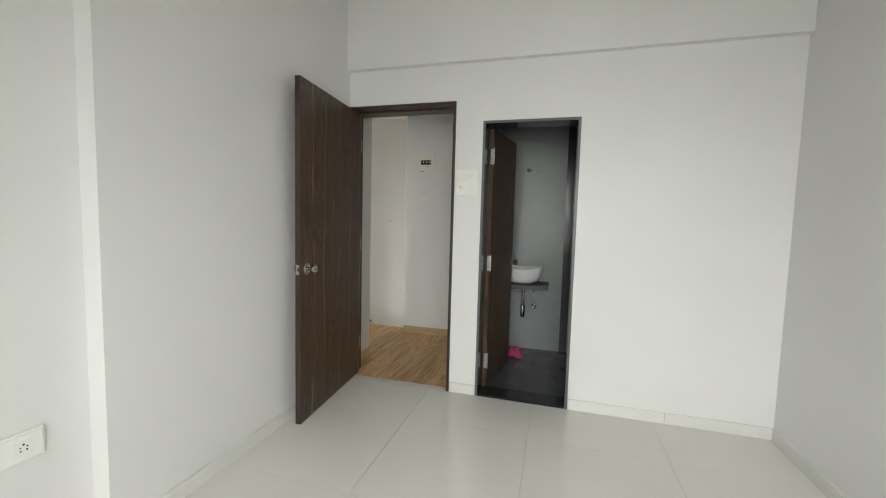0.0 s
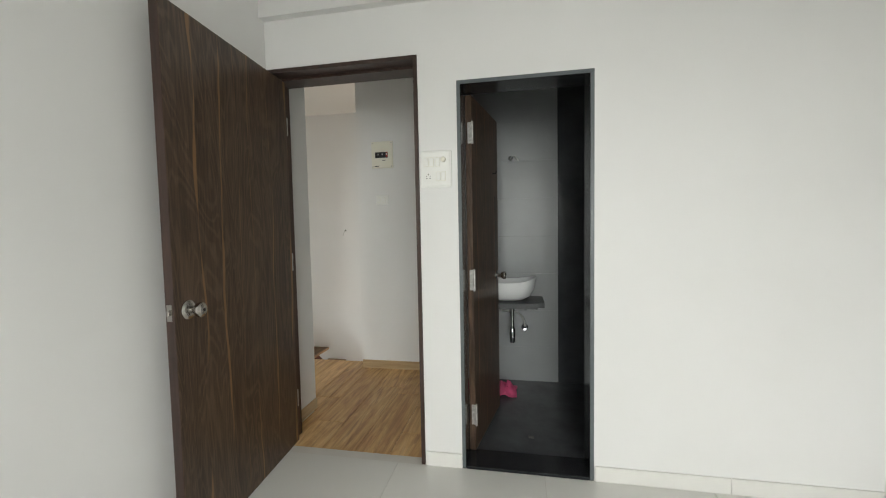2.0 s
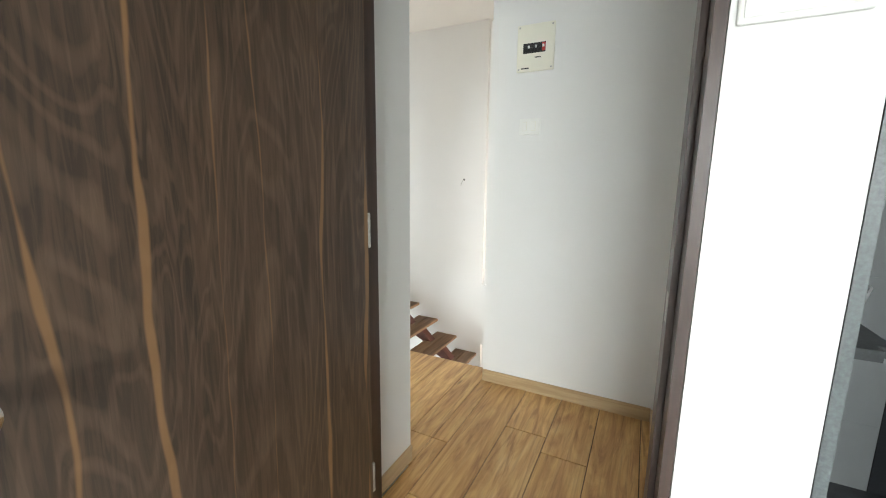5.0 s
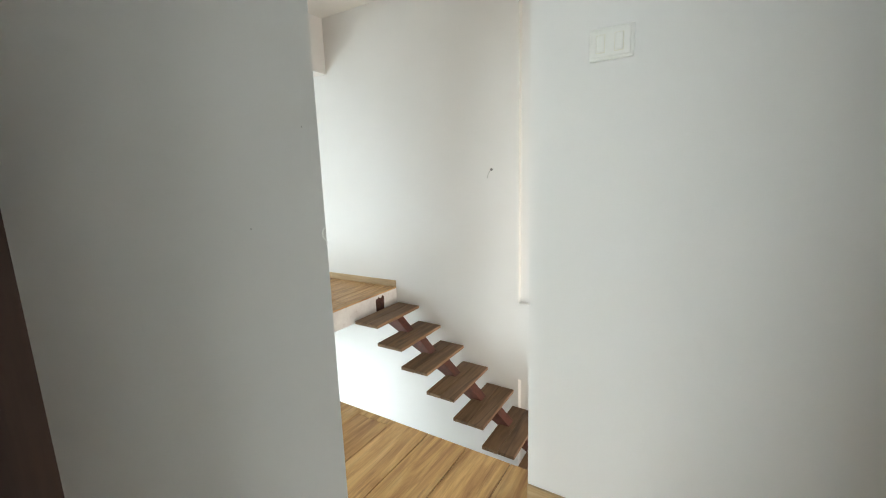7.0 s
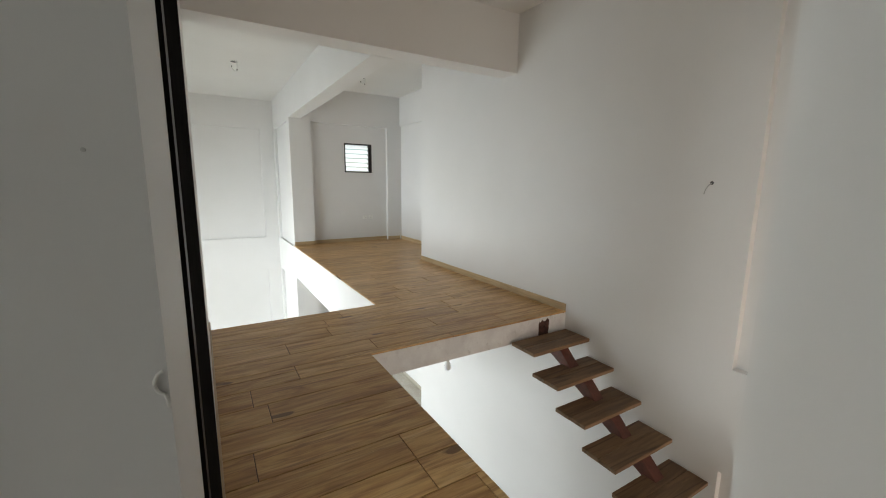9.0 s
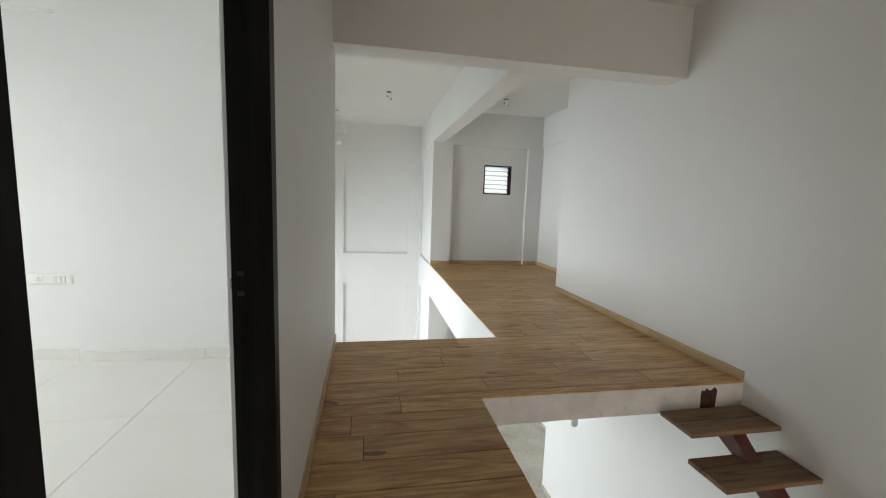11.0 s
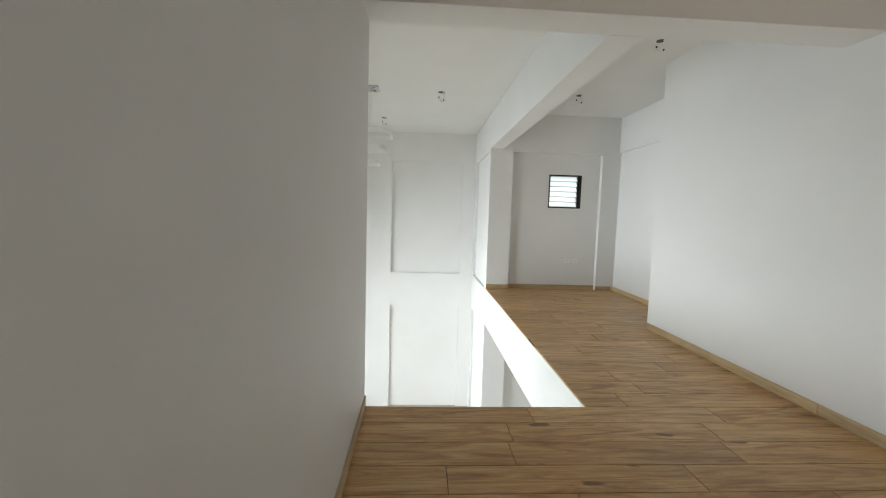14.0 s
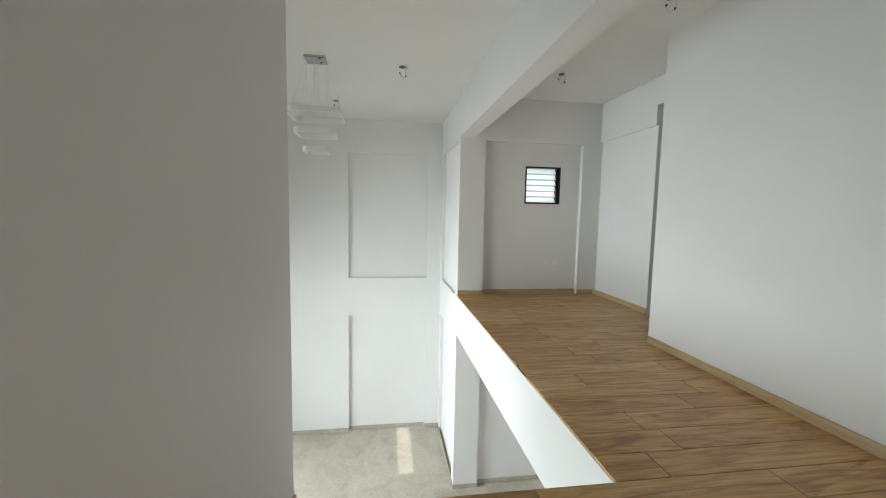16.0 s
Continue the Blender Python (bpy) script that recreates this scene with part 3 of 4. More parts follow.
def ragged(x0, x1, cy, z0, z1, half, seed):
    """An upright slab with a broken outline."""
    r = random.Random(seed)
    bm = bmesh.new()
    pts = [(cy - half * (0.9 + 0.2 * r.random()), z0 + (z1 - z0) * k / 5) for k in range(6)]
    pts += [(cy - half + 2 * half * k / 6, z1 + 0.03 * (r.random() - 0.5)) for k in range(1, 6)]
    pts += [(cy + half * (0.9 + 0.2 * r.random()), z1 - (z1 - z0) * k / 5) for k in range(6)]
    lo = [bm.verts.new((x0, a, b)) for a, b in pts]
    hi = [bm.verts.new((x1, a, b)) for a, b in pts]
    bm.faces.new(lo)
    bm.faces.new(hi[::-1])
    for k in range(len(pts)):
        bm.faces.new((lo[k], lo[(k + 1) % len(pts)], hi[(k + 1) % len(pts)], hi[k]))
    return bm


anchor = part("anchor_plate", ragged(0.0, 0.004, 0.0, -B - 0.19, -B - 0.045, 0.062, 3), RUST_DARK, stair, "rusted anchor plate in broken plaster")
for y in (-0.03, 0.02):
    part("bolt", lathe([(0.009, 0), (0.007, 0.008)], 6, pose(0.004, y, -B - 0.1, 0, 90, 0)), RUST, anchor)

# ---- electrical fittings ----


def socket_holes(parent, cx, cz, y, s=1.0):
    for dx, dz, r in ((0, 0.011, 0.0032), (-0.009, 0.003, 0.0022), (0.009, 0.003, 0.0022), (-0.008, -0.008, 0.0026), (0.008, -0.008, 0.0026)):
        part("socket_hole", lathe([(r * s, 0), (r * s, 0.0012)], 12, pose(cx + dx * s, y, cz + dz * s, 90, 0, 0)), DARK, parent)


def switch_plate(name, at, rz, w, h, cells, label, category="switch"):
    """A moulded plate on a wall that faces local -y; cells are (kind, x, z)."""
    t = thing(name, at, label, category, rz=rz)
    base = part("base_frame", rounded(-w / 2, w / 2, -0.010, 0, -h / 2, h / 2, 0.004, 2), PLASTIC, t)
    part("cover", rounded(-w / 2 + 0.008, w / 2 - 0.008, -0.0135, -0.0101, -h / 2 + 0.008, h / 2 - 0.008, 0.0015, 1), PLASTIC, t)
    for kind, x, z in cells:
        if kind == "switch":
            c = part("bezel", rounded(x - 0.0115, x + 0.0115, -0.0145, -0.0136, z - 0.023, z + 0.023, 0.0008, 1), CREAM, t)
            bm = rounded(x - 0.010, x + 0.010, -0.0185, -0.0146, z - 0.021, z + 0.021, 0.0015, 1)
            bmesh.ops.rotate(bm, verts=bm.verts[:], cent=(x, -0.0146, z), matrix=Matrix.Rotation(radians(3), 3, "X"))
            part("rocker", bm, PLASTIC, c)
        elif kind == "wide":
            c = part("bezel", rounded(x - 0.022, x + 0.022, -0.0145, -0.0136, z - 0.03, z + 0.03, 0.0008, 1), CREAM, t)
            part("rocker", rounded(x - 0.016, x + 0.016, -0.0195, -0.0146, z - 0.025, z + 0.025, 0.002, 1), PLASTIC, c)
        elif kind == "dial":
            part("dial", lathe([(0.013, 0), (0.013, 0.006), (0.011, 0.010), (0.004, 0.011)], 20, pose(x, -0.0136, z, 90, 0, 0)), CREAM, t, "round fan dial", True)
        else:
            c = part("socket_face", rounded(x - 0.023, x + 0.023, -0.0148, -0.0136, z - 0.023, z + 0.023, 0.001, 1), PLASTIC, t)
            socket_holes(c, x, z, -0.0146)
    return t


switch_plate("switch_board", (0.088, 0, 1.53), 0, 0.158, 0.182,
             [("switch", -0.048, 0.035), ("switch", -0.022, 0.035), ("switch", 0.010, 0.035), ("dial", 0.038, 0.046), ("socket", -0.038, -0.037), ("switch", 0.012, -0.037), ("switch", 0.038, -0.037)],
             "white plastic switch board with socket, rockers and fan dial", "switch board")
switch_plate("light_switch", (-0.672, 1.34, 1.487), 0, 0.112, 0.082, [("switch", -0.026, 0), ("switch", 0.02, 0)], "white two-gang light switch on the corridor wall")
switch_plate("wall_socket", (-0.92, -2.02, 0.5), 90, 0.26, 0.1, [("switch", -0.095, 0), ("switch", -0.06, 0), ("socket", 0.0, 0), ("socket", 0.07, 0)], "white plastic wall socket with switches", "socket")
switch_plate("wall_socket", (-4.05, -1.41, 0.585), 90, 0.27, 0.075, [("switch", 0.09, 0), ("switch", 0.06, 0), ("switch", 0.03, 0), ("socket", -0.06, 0)], "white plastic wall socket in the second bedroom", "socket")
for y in (3.36, 3.49):
    t = switch_plate("wall_socket", (-8.45, y, 0.49), 90, 0.09, 0.075, [("socket", 0, 0)], "small white wall socket below the louvred window", "socket")


def distribution_board():
    t = thing("distribution_board", (-0.66, 1.34, 1.872), "cream plastic distribution board with a row of breakers", "distribution board")
    part("cover", rounded(-0.095, 0.095, -0.016, 0, -0.113, 0.113, 0.004, 2), CREAM, t)
    win = part("breaker_window", boxes((-0.062, 0.052, -0.0172, -0.0161, -0.026, 0.022)), DARK, t, "dark slot with breakers")
    for k in range(6):
        x = -0.058 + k * 0.0185
        br = part("breaker", rounded(x, x + 0.0165, -0.021, -0.0173, -0.02, 0.018, 0.001, 1), DARK if k < 5 else RED, win)
        part("lever", rounded(x + 0.004, x + 0.0125, -0.029, -0.0211, -0.004, 0.008, 0.001, 1), PLASTIC if k % 2 else DARK, br)
    for x in (-0.083, 0.083):
        for z in (-0.1, 0.1):
            part("screw", lathe([(0.005, 0), (0.004, 0.002)], 12, pose(x, -0.016, z, 90, 0, 0)), GALV, t)
    for r in ((-0.07, -0.03, -0.0168, -0.0161, -0.1, -0.094), (0.0, 0.03, -0.0168, -0.0161, -0.05, -0.045)):
        part("printed_mark", boxes(r), DARK, t, "small dark printed mark")


distribution_board()


def wire_hook(name, at, pts, label, category="wire"):
    """A wall or ceiling hole with a bit of loose wire."""
    t = thing(name, at, label, category)
    return t, part("wire", tube(pts, 0.0035, 8), GALV, t)


def ceiling_point(x, y, s=1.0):
    t = thing("ceiling_point", (x, y, H), "open ceiling light point with a loop of loose wire", "light point", "open ceiling points")
    part("box_hole", lathe([(0.045 * s, -0.004), (0.045 * s, 0.0)], 24), DARK, t, "dark round junction hole")
    part("wire", tube([(0.035 * s, 0.02 * s, -0.003), (0.042 * s, 0.035 * s, -0.05 * s), (0.03 * s, 0.035 * s, -0.1 * s), (0.0, 0.02 * s, -0.13 * s), (-0.025 * s, -0.01 * s, -0.11 * s), (-0.02 * s, -0.03 * s, -0.075 * s)], 0.0065, 8), WHITE_METAL, t)
    part("wire_end", tube([(0.03 * s, 0.035 * s, -0.1 * s), (0.016 * s, 0.03 * s, -0.118 * s)], 0.0075, 8), DARK, t)
    part("wire_end", tube([(-0.02 * s, -0.03 * s, -0.075 * s), (-0.012 * s, -0.035 * s, -0.055 * s)], 0.0075, 8), DARK, t)


ceiling_point(-7.42, 1.07)
ceiling_point(-9.05, 0.13)
ceiling_point(-7.28, 2.955, 0.9)
ceiling_point(-5.54, 3.03, 0.8)
t, _ = wire_hook("wall_wire", (-2.0, 3.47, 1.22), [(0, 0, 0.0), (-0.01, -0.02, -0.015), (-0.02, -0.03, -0.04), (-0.03, -0.028, -0.075)], "loose cut wire hanging from the stair wall")
part("hole", lathe([(0.012, 0), (0.012, 0.003)], 14, pose(0, 0, 0, 90, 0, 0)), DARK, t)
for y, z in ((0.50, 1.22), (0.413, 1.095)):
    nail = mesh_object("nail_head", lathe([(0.0013, 0), (0.0012, 0.0003), (0.0006, 0.0004)], 12, pose(0, 0, 0, 0, 90, 0)), GALV)
    nail.location = (-0.912, y, z)
    tagged(nail, "tiny grey nail head in the painted wall", "nail", "nails in the wall")

t = thing("cable_loop", (-0.912, 0.519, 1.075), "small loop of paint-covered cable stub at the wall corner", "cable")
part("loop", tube([(0.0012, 0.0065 - 0.006 * math.cos(radians(a)), 0.008 * math.sin(radians(a))) for a in range(-80, 81, 16)], 0.0011, 8), PLASTIC, t)
part("end", tube([(0.0012, 0.0055, -0.008), (0.0015, 0.0065, -0.012), (0.001, 0.007, -0.017)], 0.0011, 8), PLASTIC, t)

# bulb under the slab
t = thing("hanging_bulb", (-3.75, 2.5, -0.2), "white bulb hanging from the underside of the slab", "bulb")
part("ceiling_rose", lathe([(0.035, -0.02), (0.04, 0)], 20), PLASTIC, t)
part("cord", tube([(0, 0, -0.02), (0, 0, -0.3)], 0.003, 8), PLASTIC, t)
part("holder", lathe([(0.016, -0.34), (0.018, -0.30), (0.012, -0.29)], 16), PLASTIC, t)
part("bulb", lathe([(0.004, -0.435), (0.024, -0.425), (0.034, -0.40), (0.03, -0.37), (0.016, -0.34)], 20), CERAMIC, t, "pear-shaped opal bulb", True)

# ---- chandelier ----


def ring_mesh(w, d, r, t, h):
    """A rounded-rectangle hoop: outer w x d, corner radius r, band thickness t, height h."""
    bm = bmesh.new()
    loops = []
    for inset in (0, t):
        pts = []
        rr = max(r - inset, 0.005)
        for cx, cy, a0 in ((w / 2 - r, d / 2 - r, 0), (-w / 2 + r, d / 2 - r, 90), (-w / 2 + r, -d / 2 + r, 180), (w / 2 - r, -d / 2 + r, 270)):
            for k in range(7):
                a = radians(a0 + 15 * k)
                pts.append((cx + rr * math.cos(a), cy + rr * math.sin(a)))
        loops.append(pts)
    n = len(loops[0])
    v = [[bm.verts.new((*p, z)) for p in lp] for lp in loops for z in (0, h)]
    for a, b in ((0, 1), (3, 2), (1, 3), (2, 0)):
        for i in range(n):
            bm.faces.new((v[a][i], v[a][(i + 1) % n], v[b][(i + 1) % n], v[b][i]))
    return bm


def chandelier(x, y):
    t = thing("chandelier", (x, y, H), "three-tier white ring chandelier hanging on thin wires", "chandelier")
    plate = part("ceiling_plate", rounded(-0.115, 0.115, -0.115, 0.115, -0.026, 0, 0.006, 2), CHROME, t, "square chrome ceiling plate")
    for dx in (-0.07, 0.07):
        part("cap", lathe([(0.012, -0.04), (0.016, -0.0262)], 14, Matrix.Translation((dx, 0.05, 0))), CHROME, plate)
    for z, w in ((-0.63, 0.60), (-0.83, 0.44), (-1.02, 0.28)):
        ring = part("ring", ring_mesh(w, w, 0.09 * w / 0.6 + 0.02, 0.022, 0.045), WHITE_METAL, t, "white rounded-square hoop")
        ring.location.z = z
        dif = part("diffuser", ring_mesh(w - 0.004, w - 0.004, 0.09 * w / 0.6 + 0.018, 0.016, 0.008), DIFFUSER, ring, "opal light strip")
        dif.location.z = -0.009
        q = w / 2 - 0.012
        for sx, sy in ((0, 1), (0, -1), (1, 0), (-1, 0)):
            part("wire", tube([(sx * 0.1, sy * 0.1, -0.0262), (sx * q, sy * q, z + 0.045)], 0.0015, 6), WHITE_METAL, t)


chandelier(-7.35, 0.11)

# ---- louvred window ----
win = tagged(thing("window_louvred", (-8.51, (WY0 + WY1) / 2, WZ0), "small window of frosted glass louvres in a dark metal frame", "window"), kind="")
hw, hh = (WY1 - WY0) / 2, WZ1 - WZ0
for nm, r in (("frame_side", (-0.03, 0.064, -hw, -hw + 0.022, 0, hh)), ("frame_side", (-0.03, 0.064, hw - 0.022, hw, 0, hh)), ("frame_sill", (-0.03, 0.064, -hw + 0.022, hw - 0.022, 0, 0.022)), ("frame_head", (-0.03, 0.064, -hw + 0.022, hw - 0.022, hh - 0.022, hh))):
    part(nm, rounded(*r, 0.002, 1), ALU_DARK, win)
part("louvre_track", boxes((-0.02, 0.03, hw - 0.056, hw - 0.024, 0.024, hh - 0.024)), ALU_DARK, win, "dark louvre track with clips")
for k in range(6):
    bm = box(bmesh.new(), -0.045, 0.045, -hw + 0.03, hw - 0.058, -0.003, 0.003)
    bmesh.ops.rotate(bm, verts=bm.verts[:], cent=(0, 0, 0), matrix=Matrix.Rotation(radians(52), 3, "Y"))
    lv = part("louvre", bm, FROSTED, win, "frosted glass blade")
    lv.location.z = 0.065 + k * 0.086
    lv.visible_shadow = False


def glazed(name, x0, x1, y, z0, z1, cols, label):
    """A framed window across an opening in a wall along x."""
    w = tagged(thing(name, ((x0 + x1) / 2, y, z0), label, "window"))
    a, h = (x1 - x0) / 2, z1 - z0
    for nm, r in (("frame_side", (-a, -a + 0.04, -0.03, 0.03, 0, h)), ("frame_side", (a - 0.04, a, -0.03, 0.03, 0, h)), ("frame_sill", (-a + 0.04, a - 0.04, -0.03, 0.03, 0, 0.04)), ("frame_head", (-a + 0.04, a - 0.04, -0.03, 0.03, h - 0.04, h))):
        part(nm, boxes(r), ALU_DARK, w)
    step = (2 * a - 0.08) / cols
    for k in range(cols):
        p0 = -a + 0.04 + k * step
        pane = part("pane", boxes((p0 + 0.002, p0 + step - 0.002, -0.003, 0.003, 0.041, h - 0.041)), GLASS, w)
        pane.visible_shadow = False
        if k:
            part("mullion", boxes((p0 - 0.018, p0 + 0.018, -0.02, -0.004, 0.041, h - 0.041)), ALU_DARK, w)


glazed("window_bedroom", 0.0, 2.0, -4.46, 0.8, 2.2, 3, "wide aluminium bedroom window behind the viewer")
glazed("window_bedroom_two", -3.5, -1.5, -4.46, 0.8, 2.2, 3, "wide aluminium window of the second bedroom")
# unseen, invented window; its height sets where the sun patch falls
glazed("window_sun_patch", -10.25, -8.8, -3.06, 1.83, 2.28, 2, "unseen high narrow aluminium window added to shape the living room sun patch")
glazed("window_living", -8.7, -5.2, -3.06, B + 0.1, 1.6, 4, "tall aluminium living room window")

# ---- bathroom ----


def basin():
    """A boat-shaped table-top basin with a raised rim at its ends."""
    t = thing("wash_basin", (0.41, 1.04, 0.69), "white ceramic boat-shaped wash basin on a stone shelf", "basin")
    bm = bmesh.new()
    seg, rings = 40, []
    prof = [(0.30, 0.0), (0.55, 0.004), (0.78, 0.03), (0.91, 0.075), (0.985, 0.13), (1.0, 0.142), (0.96, 0.142), (0.93, 0.125), (0.80, 0.06), (0.5, 0.028), (0.08, 0.022)]
    for r, z in prof:
        ring = []
        for i in range(seg):
            a = 2 * math.pi * i / seg
            lift = 0.032 * abs(math.cos(a)) ** 2.2 * (z / 0.142) ** 2
            ring.append(bm.verts.new((0.205 * r * math.cos(a), 0.155 * r * math.sin(a), z + lift)))
        rings.append(ring)
    for a, b in zip(rings, rings[1:]):
        for i in range(seg):
            bm.faces.new((a[i], a[(i + 1) % seg], b[(i + 1) % seg], b[i]))
    bm.faces.new(rings[0][::-1])
    bm.faces.new(rings[-1])
    part("bowl", bm, CERAMIC, t, "", True)
    part("drain", lathe([(0.02, 0.0225), (0.02, 0.026), (0.006, 0.027)], 20), CHROME, t, "chrome drain", True)


basin()
t = thing("stone_shelf", (0.40, 1.05, 0.65), "dark grey stone wash basin shelf fixed to the tiles", "shelf")
bm = box(bmesh.new(), -0.27, 0.265, -0.175, 0.164, 0, 0.038)
bmesh.ops.bevel(bm, geom=[e for e in bm.edges if abs(e.verts[0].co.z - e.verts[1].co.z) > 0.01 and e.verts[0].co.y < 0 and e.verts[0].co.x > 0], offset=0.05, segments=6, affect="EDGES")
part("top", bm, SHELF_STONE, t)
part("bracket", boxes((-0.2, -0.18, -0.1, 0.164, -0.05, -0.001), (0.12, 0.14, -0.02, 0.164, -0.04, -0.001)), SHELF_STONE, t)
t = thing("bottle_trap", (0.435, 1.03, 0.65), "chrome bottle trap below the wash basin shelf", "drain trap")
part("tailpipe", lathe([(0.014, -0.17), (0.014, 0)], 20), CHROME, t, "", True)
part("cup", lathe([(0.018, -0.285), (0.021, -0.28), (0.021, -0.18), (0.015, -0.17)], 24), CHROME, t, "", True)
part("wall_pipe", tube([(0, 0.01, -0.2), (0.0, 0.09, -0.2), (0.0, 0.18, -0.2)], 0.012), CHROME, t, "", True)
t = thing("angle_valve", (0.528, 1.208, 0.44), "chrome angle valve with a braided hose", "valve")
part("flange", lathe([(0.026, 0), (0.026, 0.006), (0.012, 0.012)], 24, pose(0, 0.004, 0, 90, 0, 0)), CHROME, t, "", True)
part("body", lathe([(0.011, 0), (0.011, 0.05), (0.018, 0.052), (0.018, 0.07), (0.012, 0.075)], 20, pose(0, 0, 0, 90, 0, 0)), CHROME, t, "", True)
part("hose", tube([(0, -0.04, 0.01), (-0.002, -0.045, 0.05), (-0.02, -0.055, 0.1), (-0.06, -0.08, 0.135), (-0.12, -0.1, 0.145), (-0.17, -0.11, 0.15), (-0.19, -0.115, 0.209)], 0.006), GALV, t, "braided steel hose")
t, _ = wire_hook("mirror_wire", (0.43, 1.208, 1.765), [(0, 0, 0), (0.01, -0.03, 0.012), (0.04, -0.045, 0.008), (0.06, -0.04, -0.03)], "cut wire from a round hole in the bathroom tiles")
part("hole", lathe([(0.018, 0), (0.018, 0.004)], 16, pose(0, 0, 0, 90, 0, 0)), DARK, t)
t = thing("shower_mixer", (1.056, 1.208, 0.855), "chrome concealed shower mixer with a lever", "mixer")
part("plate", lathe([(0.0, 0), (0.062, 0), (0.062, 0.004), (0.055, 0.008)], 36, pose(0, 0, 0, 90, 0, 0)), CHROME, t, "", True)
part("barrel", lathe([(0.026, 0.006), (0.026, 0.05), (0.020, 0.056)], 24, pose(0, 0, -0.005, 90, 0, 0)), CHROME, t, "", True)
part("lever", rounded(-0.006, 0.006, -0.058, -0.044, -0.1, -0.01, 0.003, 2), CHROME, t)
part("diverter", lathe([(0.012, 0.006), (0.012, 0.024), (0.007, 0.026)], 16, pose(-0.005, 0, 0.038, 90, 0, 0)), CHROME, t, "", True)
t = thing("bath_spout", (1.046, 1.208, 0.565), "short chrome bath spout", "spout")
part("flange", lathe([(0.028, 0), (0.026, 0.006), (0.016, 0.01)], 24, pose(0, 0, 0, 90, 0, 0)), CHROME, t, "", True)
part("pipe", tube([(0, -0.004, 0), (0.012, -0.08, -0.008), (0.02, -0.115, -0.022), (0.022, -0.125, -0.045)], 0.017, 16), CHROME, t, "", True)
t = thing("wall_shower", (1.18, 1.208, 1.945), "thin chrome shower arm with a small head", "shower")
part("arm", tube([(0, 0, 0), (-0.05, -0.035, 0.0), (-0.11, -0.07, -0.012), (-0.15, -0.1, -0.05)], 0.007, 12), CHROME, t, "", True)
part("head", lathe([(0.018, -0.025), (0.02, -0.016), (0.008, 0.0)], 24, pose(-0.152, -0.102, -0.055, 20, 25, 0)), CHROME, t, "", True)
part("flange", lathe([(0.026, 0), (0.024, 0.006), (0.01, 0.01)], 24, pose(0, 0, 0, 90, 0, 0)), CHROME, t, "", True)
t = thing("floor_drain", (0.549, 0.345, 0.006), "small steel drain grating in the charcoal bathroom floor", "drain")
part("plate", rounded(-0.016, 0.016, -0.011, 0.011, 0, 0.002, 0.0008, 1), STEEL, t)
for k in range(3):
    part("slot", boxes((-0.011, 0.011, -0.0065 + k * 0.005, -0.004 + k * 0.005, 0.002, 0.0024)), DARK, t)
# crumpled cloth on the floor
bm = bmesh.new()
bmesh.ops.create_grid(bm, x_segments=26, y_segments=22, size=0.5)
for v in bm.verts:
    x, y = v.co.x, v.co.y
    d = max(0, 1 - (x * x + y * y) * 3.2)
    n1 = noise.noise((x * 4, y * 4, 1.7)) + 0.5 * noise.noise((x * 9, y * 9, 4.1))
    wob = 1 + 0.25 * noise.noise((x * 3, y * 3, 8.0))
    v.co = (x * 0.2 * wob, y * 0.2 * wob, 0.006 + max(0, 0.075 * d * (0.75 + 0.8 * n1)))
bmesh.ops.solidify(bm, geom=bm.faces[:], thickness=0.004)
cloth = mesh_object("floor_cloth", bm, PINK, True)
cloth.location = (0.365, 0.975, 0.006)
tagged(cloth, "crumpled pink cloth lying on the bathroom floor", "cloth")

# ---- skirtings ----


def skirting(name, x0, x1, y0, y1, material, label, length=1.2, h=0.072, z=0.0):
    """A run of skirting, cut into lengths with hairline joints."""
    run = tagged(new(name), label, "skirting", kind="structure")
    along_x = x1 - x0 > y1 - y0
    a, b = (x0, x1) if along_x else (y0, y1)
    n = max(1, math.ceil((b - a) / length - 0.2))
    s = (b - a) / n
    for k in range(n):
        p, q = a + k * s + 0.0008, a + (k + 1) * s - 0.0008
        r = (p, q, y0, y1) if along_x else (x0, x1, p, q)
        out_of_square(part("skirting_tile", rounded(*r, z, z + h, 0.002, 1), material, run))
    return run


WL = "light oak-look tile skirting along the wall"
T = 0.011
for r in ((-6.07, -3.15, 3.47 - T, 3.47), (-8.37, -7.12, 4.15 - T, 4.15), (-0.895, 0.03 - T, 1.34 - T, 1.34), (-4.22, -2.037, 0.529, 0.529 + T)):
    skirting("baseboard_oak", *r, SKIRT_WOOD_X, WL)
for r in ((-8.37, -8.37 + T, 1.95, 2.33), (-8.45, -8.45 + T, 2.33, 3.84), (-8.37, -8.37 + T, 3.84, 4.12 - T), (-6.07 - T, -6.07, 3.47, 4.1), (-0.912, -0.912 + T, 0.203, 0.527), (0.03 - T, 0.03, 0.203, 1.34 - T)):
    skirting("baseboard_oak", *r, SKIRT_WOOD_Y, WL)
IL = "ivory tile skirting along the white bedroom wall"
for r in ((0.002, 0.193, -T, 0), (0.84, 2.02, -T, 0)):
    skirting("baseboard_ivory", *r, SKIRT_WHITE, IL, 0.8, 0.075)
for r in ((2.02 - T, 2.02, -4.4, -T), (-0.835, -0.835 + T, -1.75, -T), (-0.92, -0.92 + T, -4.4, -1.75), (-3.98, -3.98 + T, -1.22, 0.4), (-4.05, -4.05 + T, -4.4, -1.22)):
    skirting("baseboard_ivory", *r, SKIRT_WHITE, IL, 0.8, 0.075)
LL = "beige stone skirting of the lower living room"
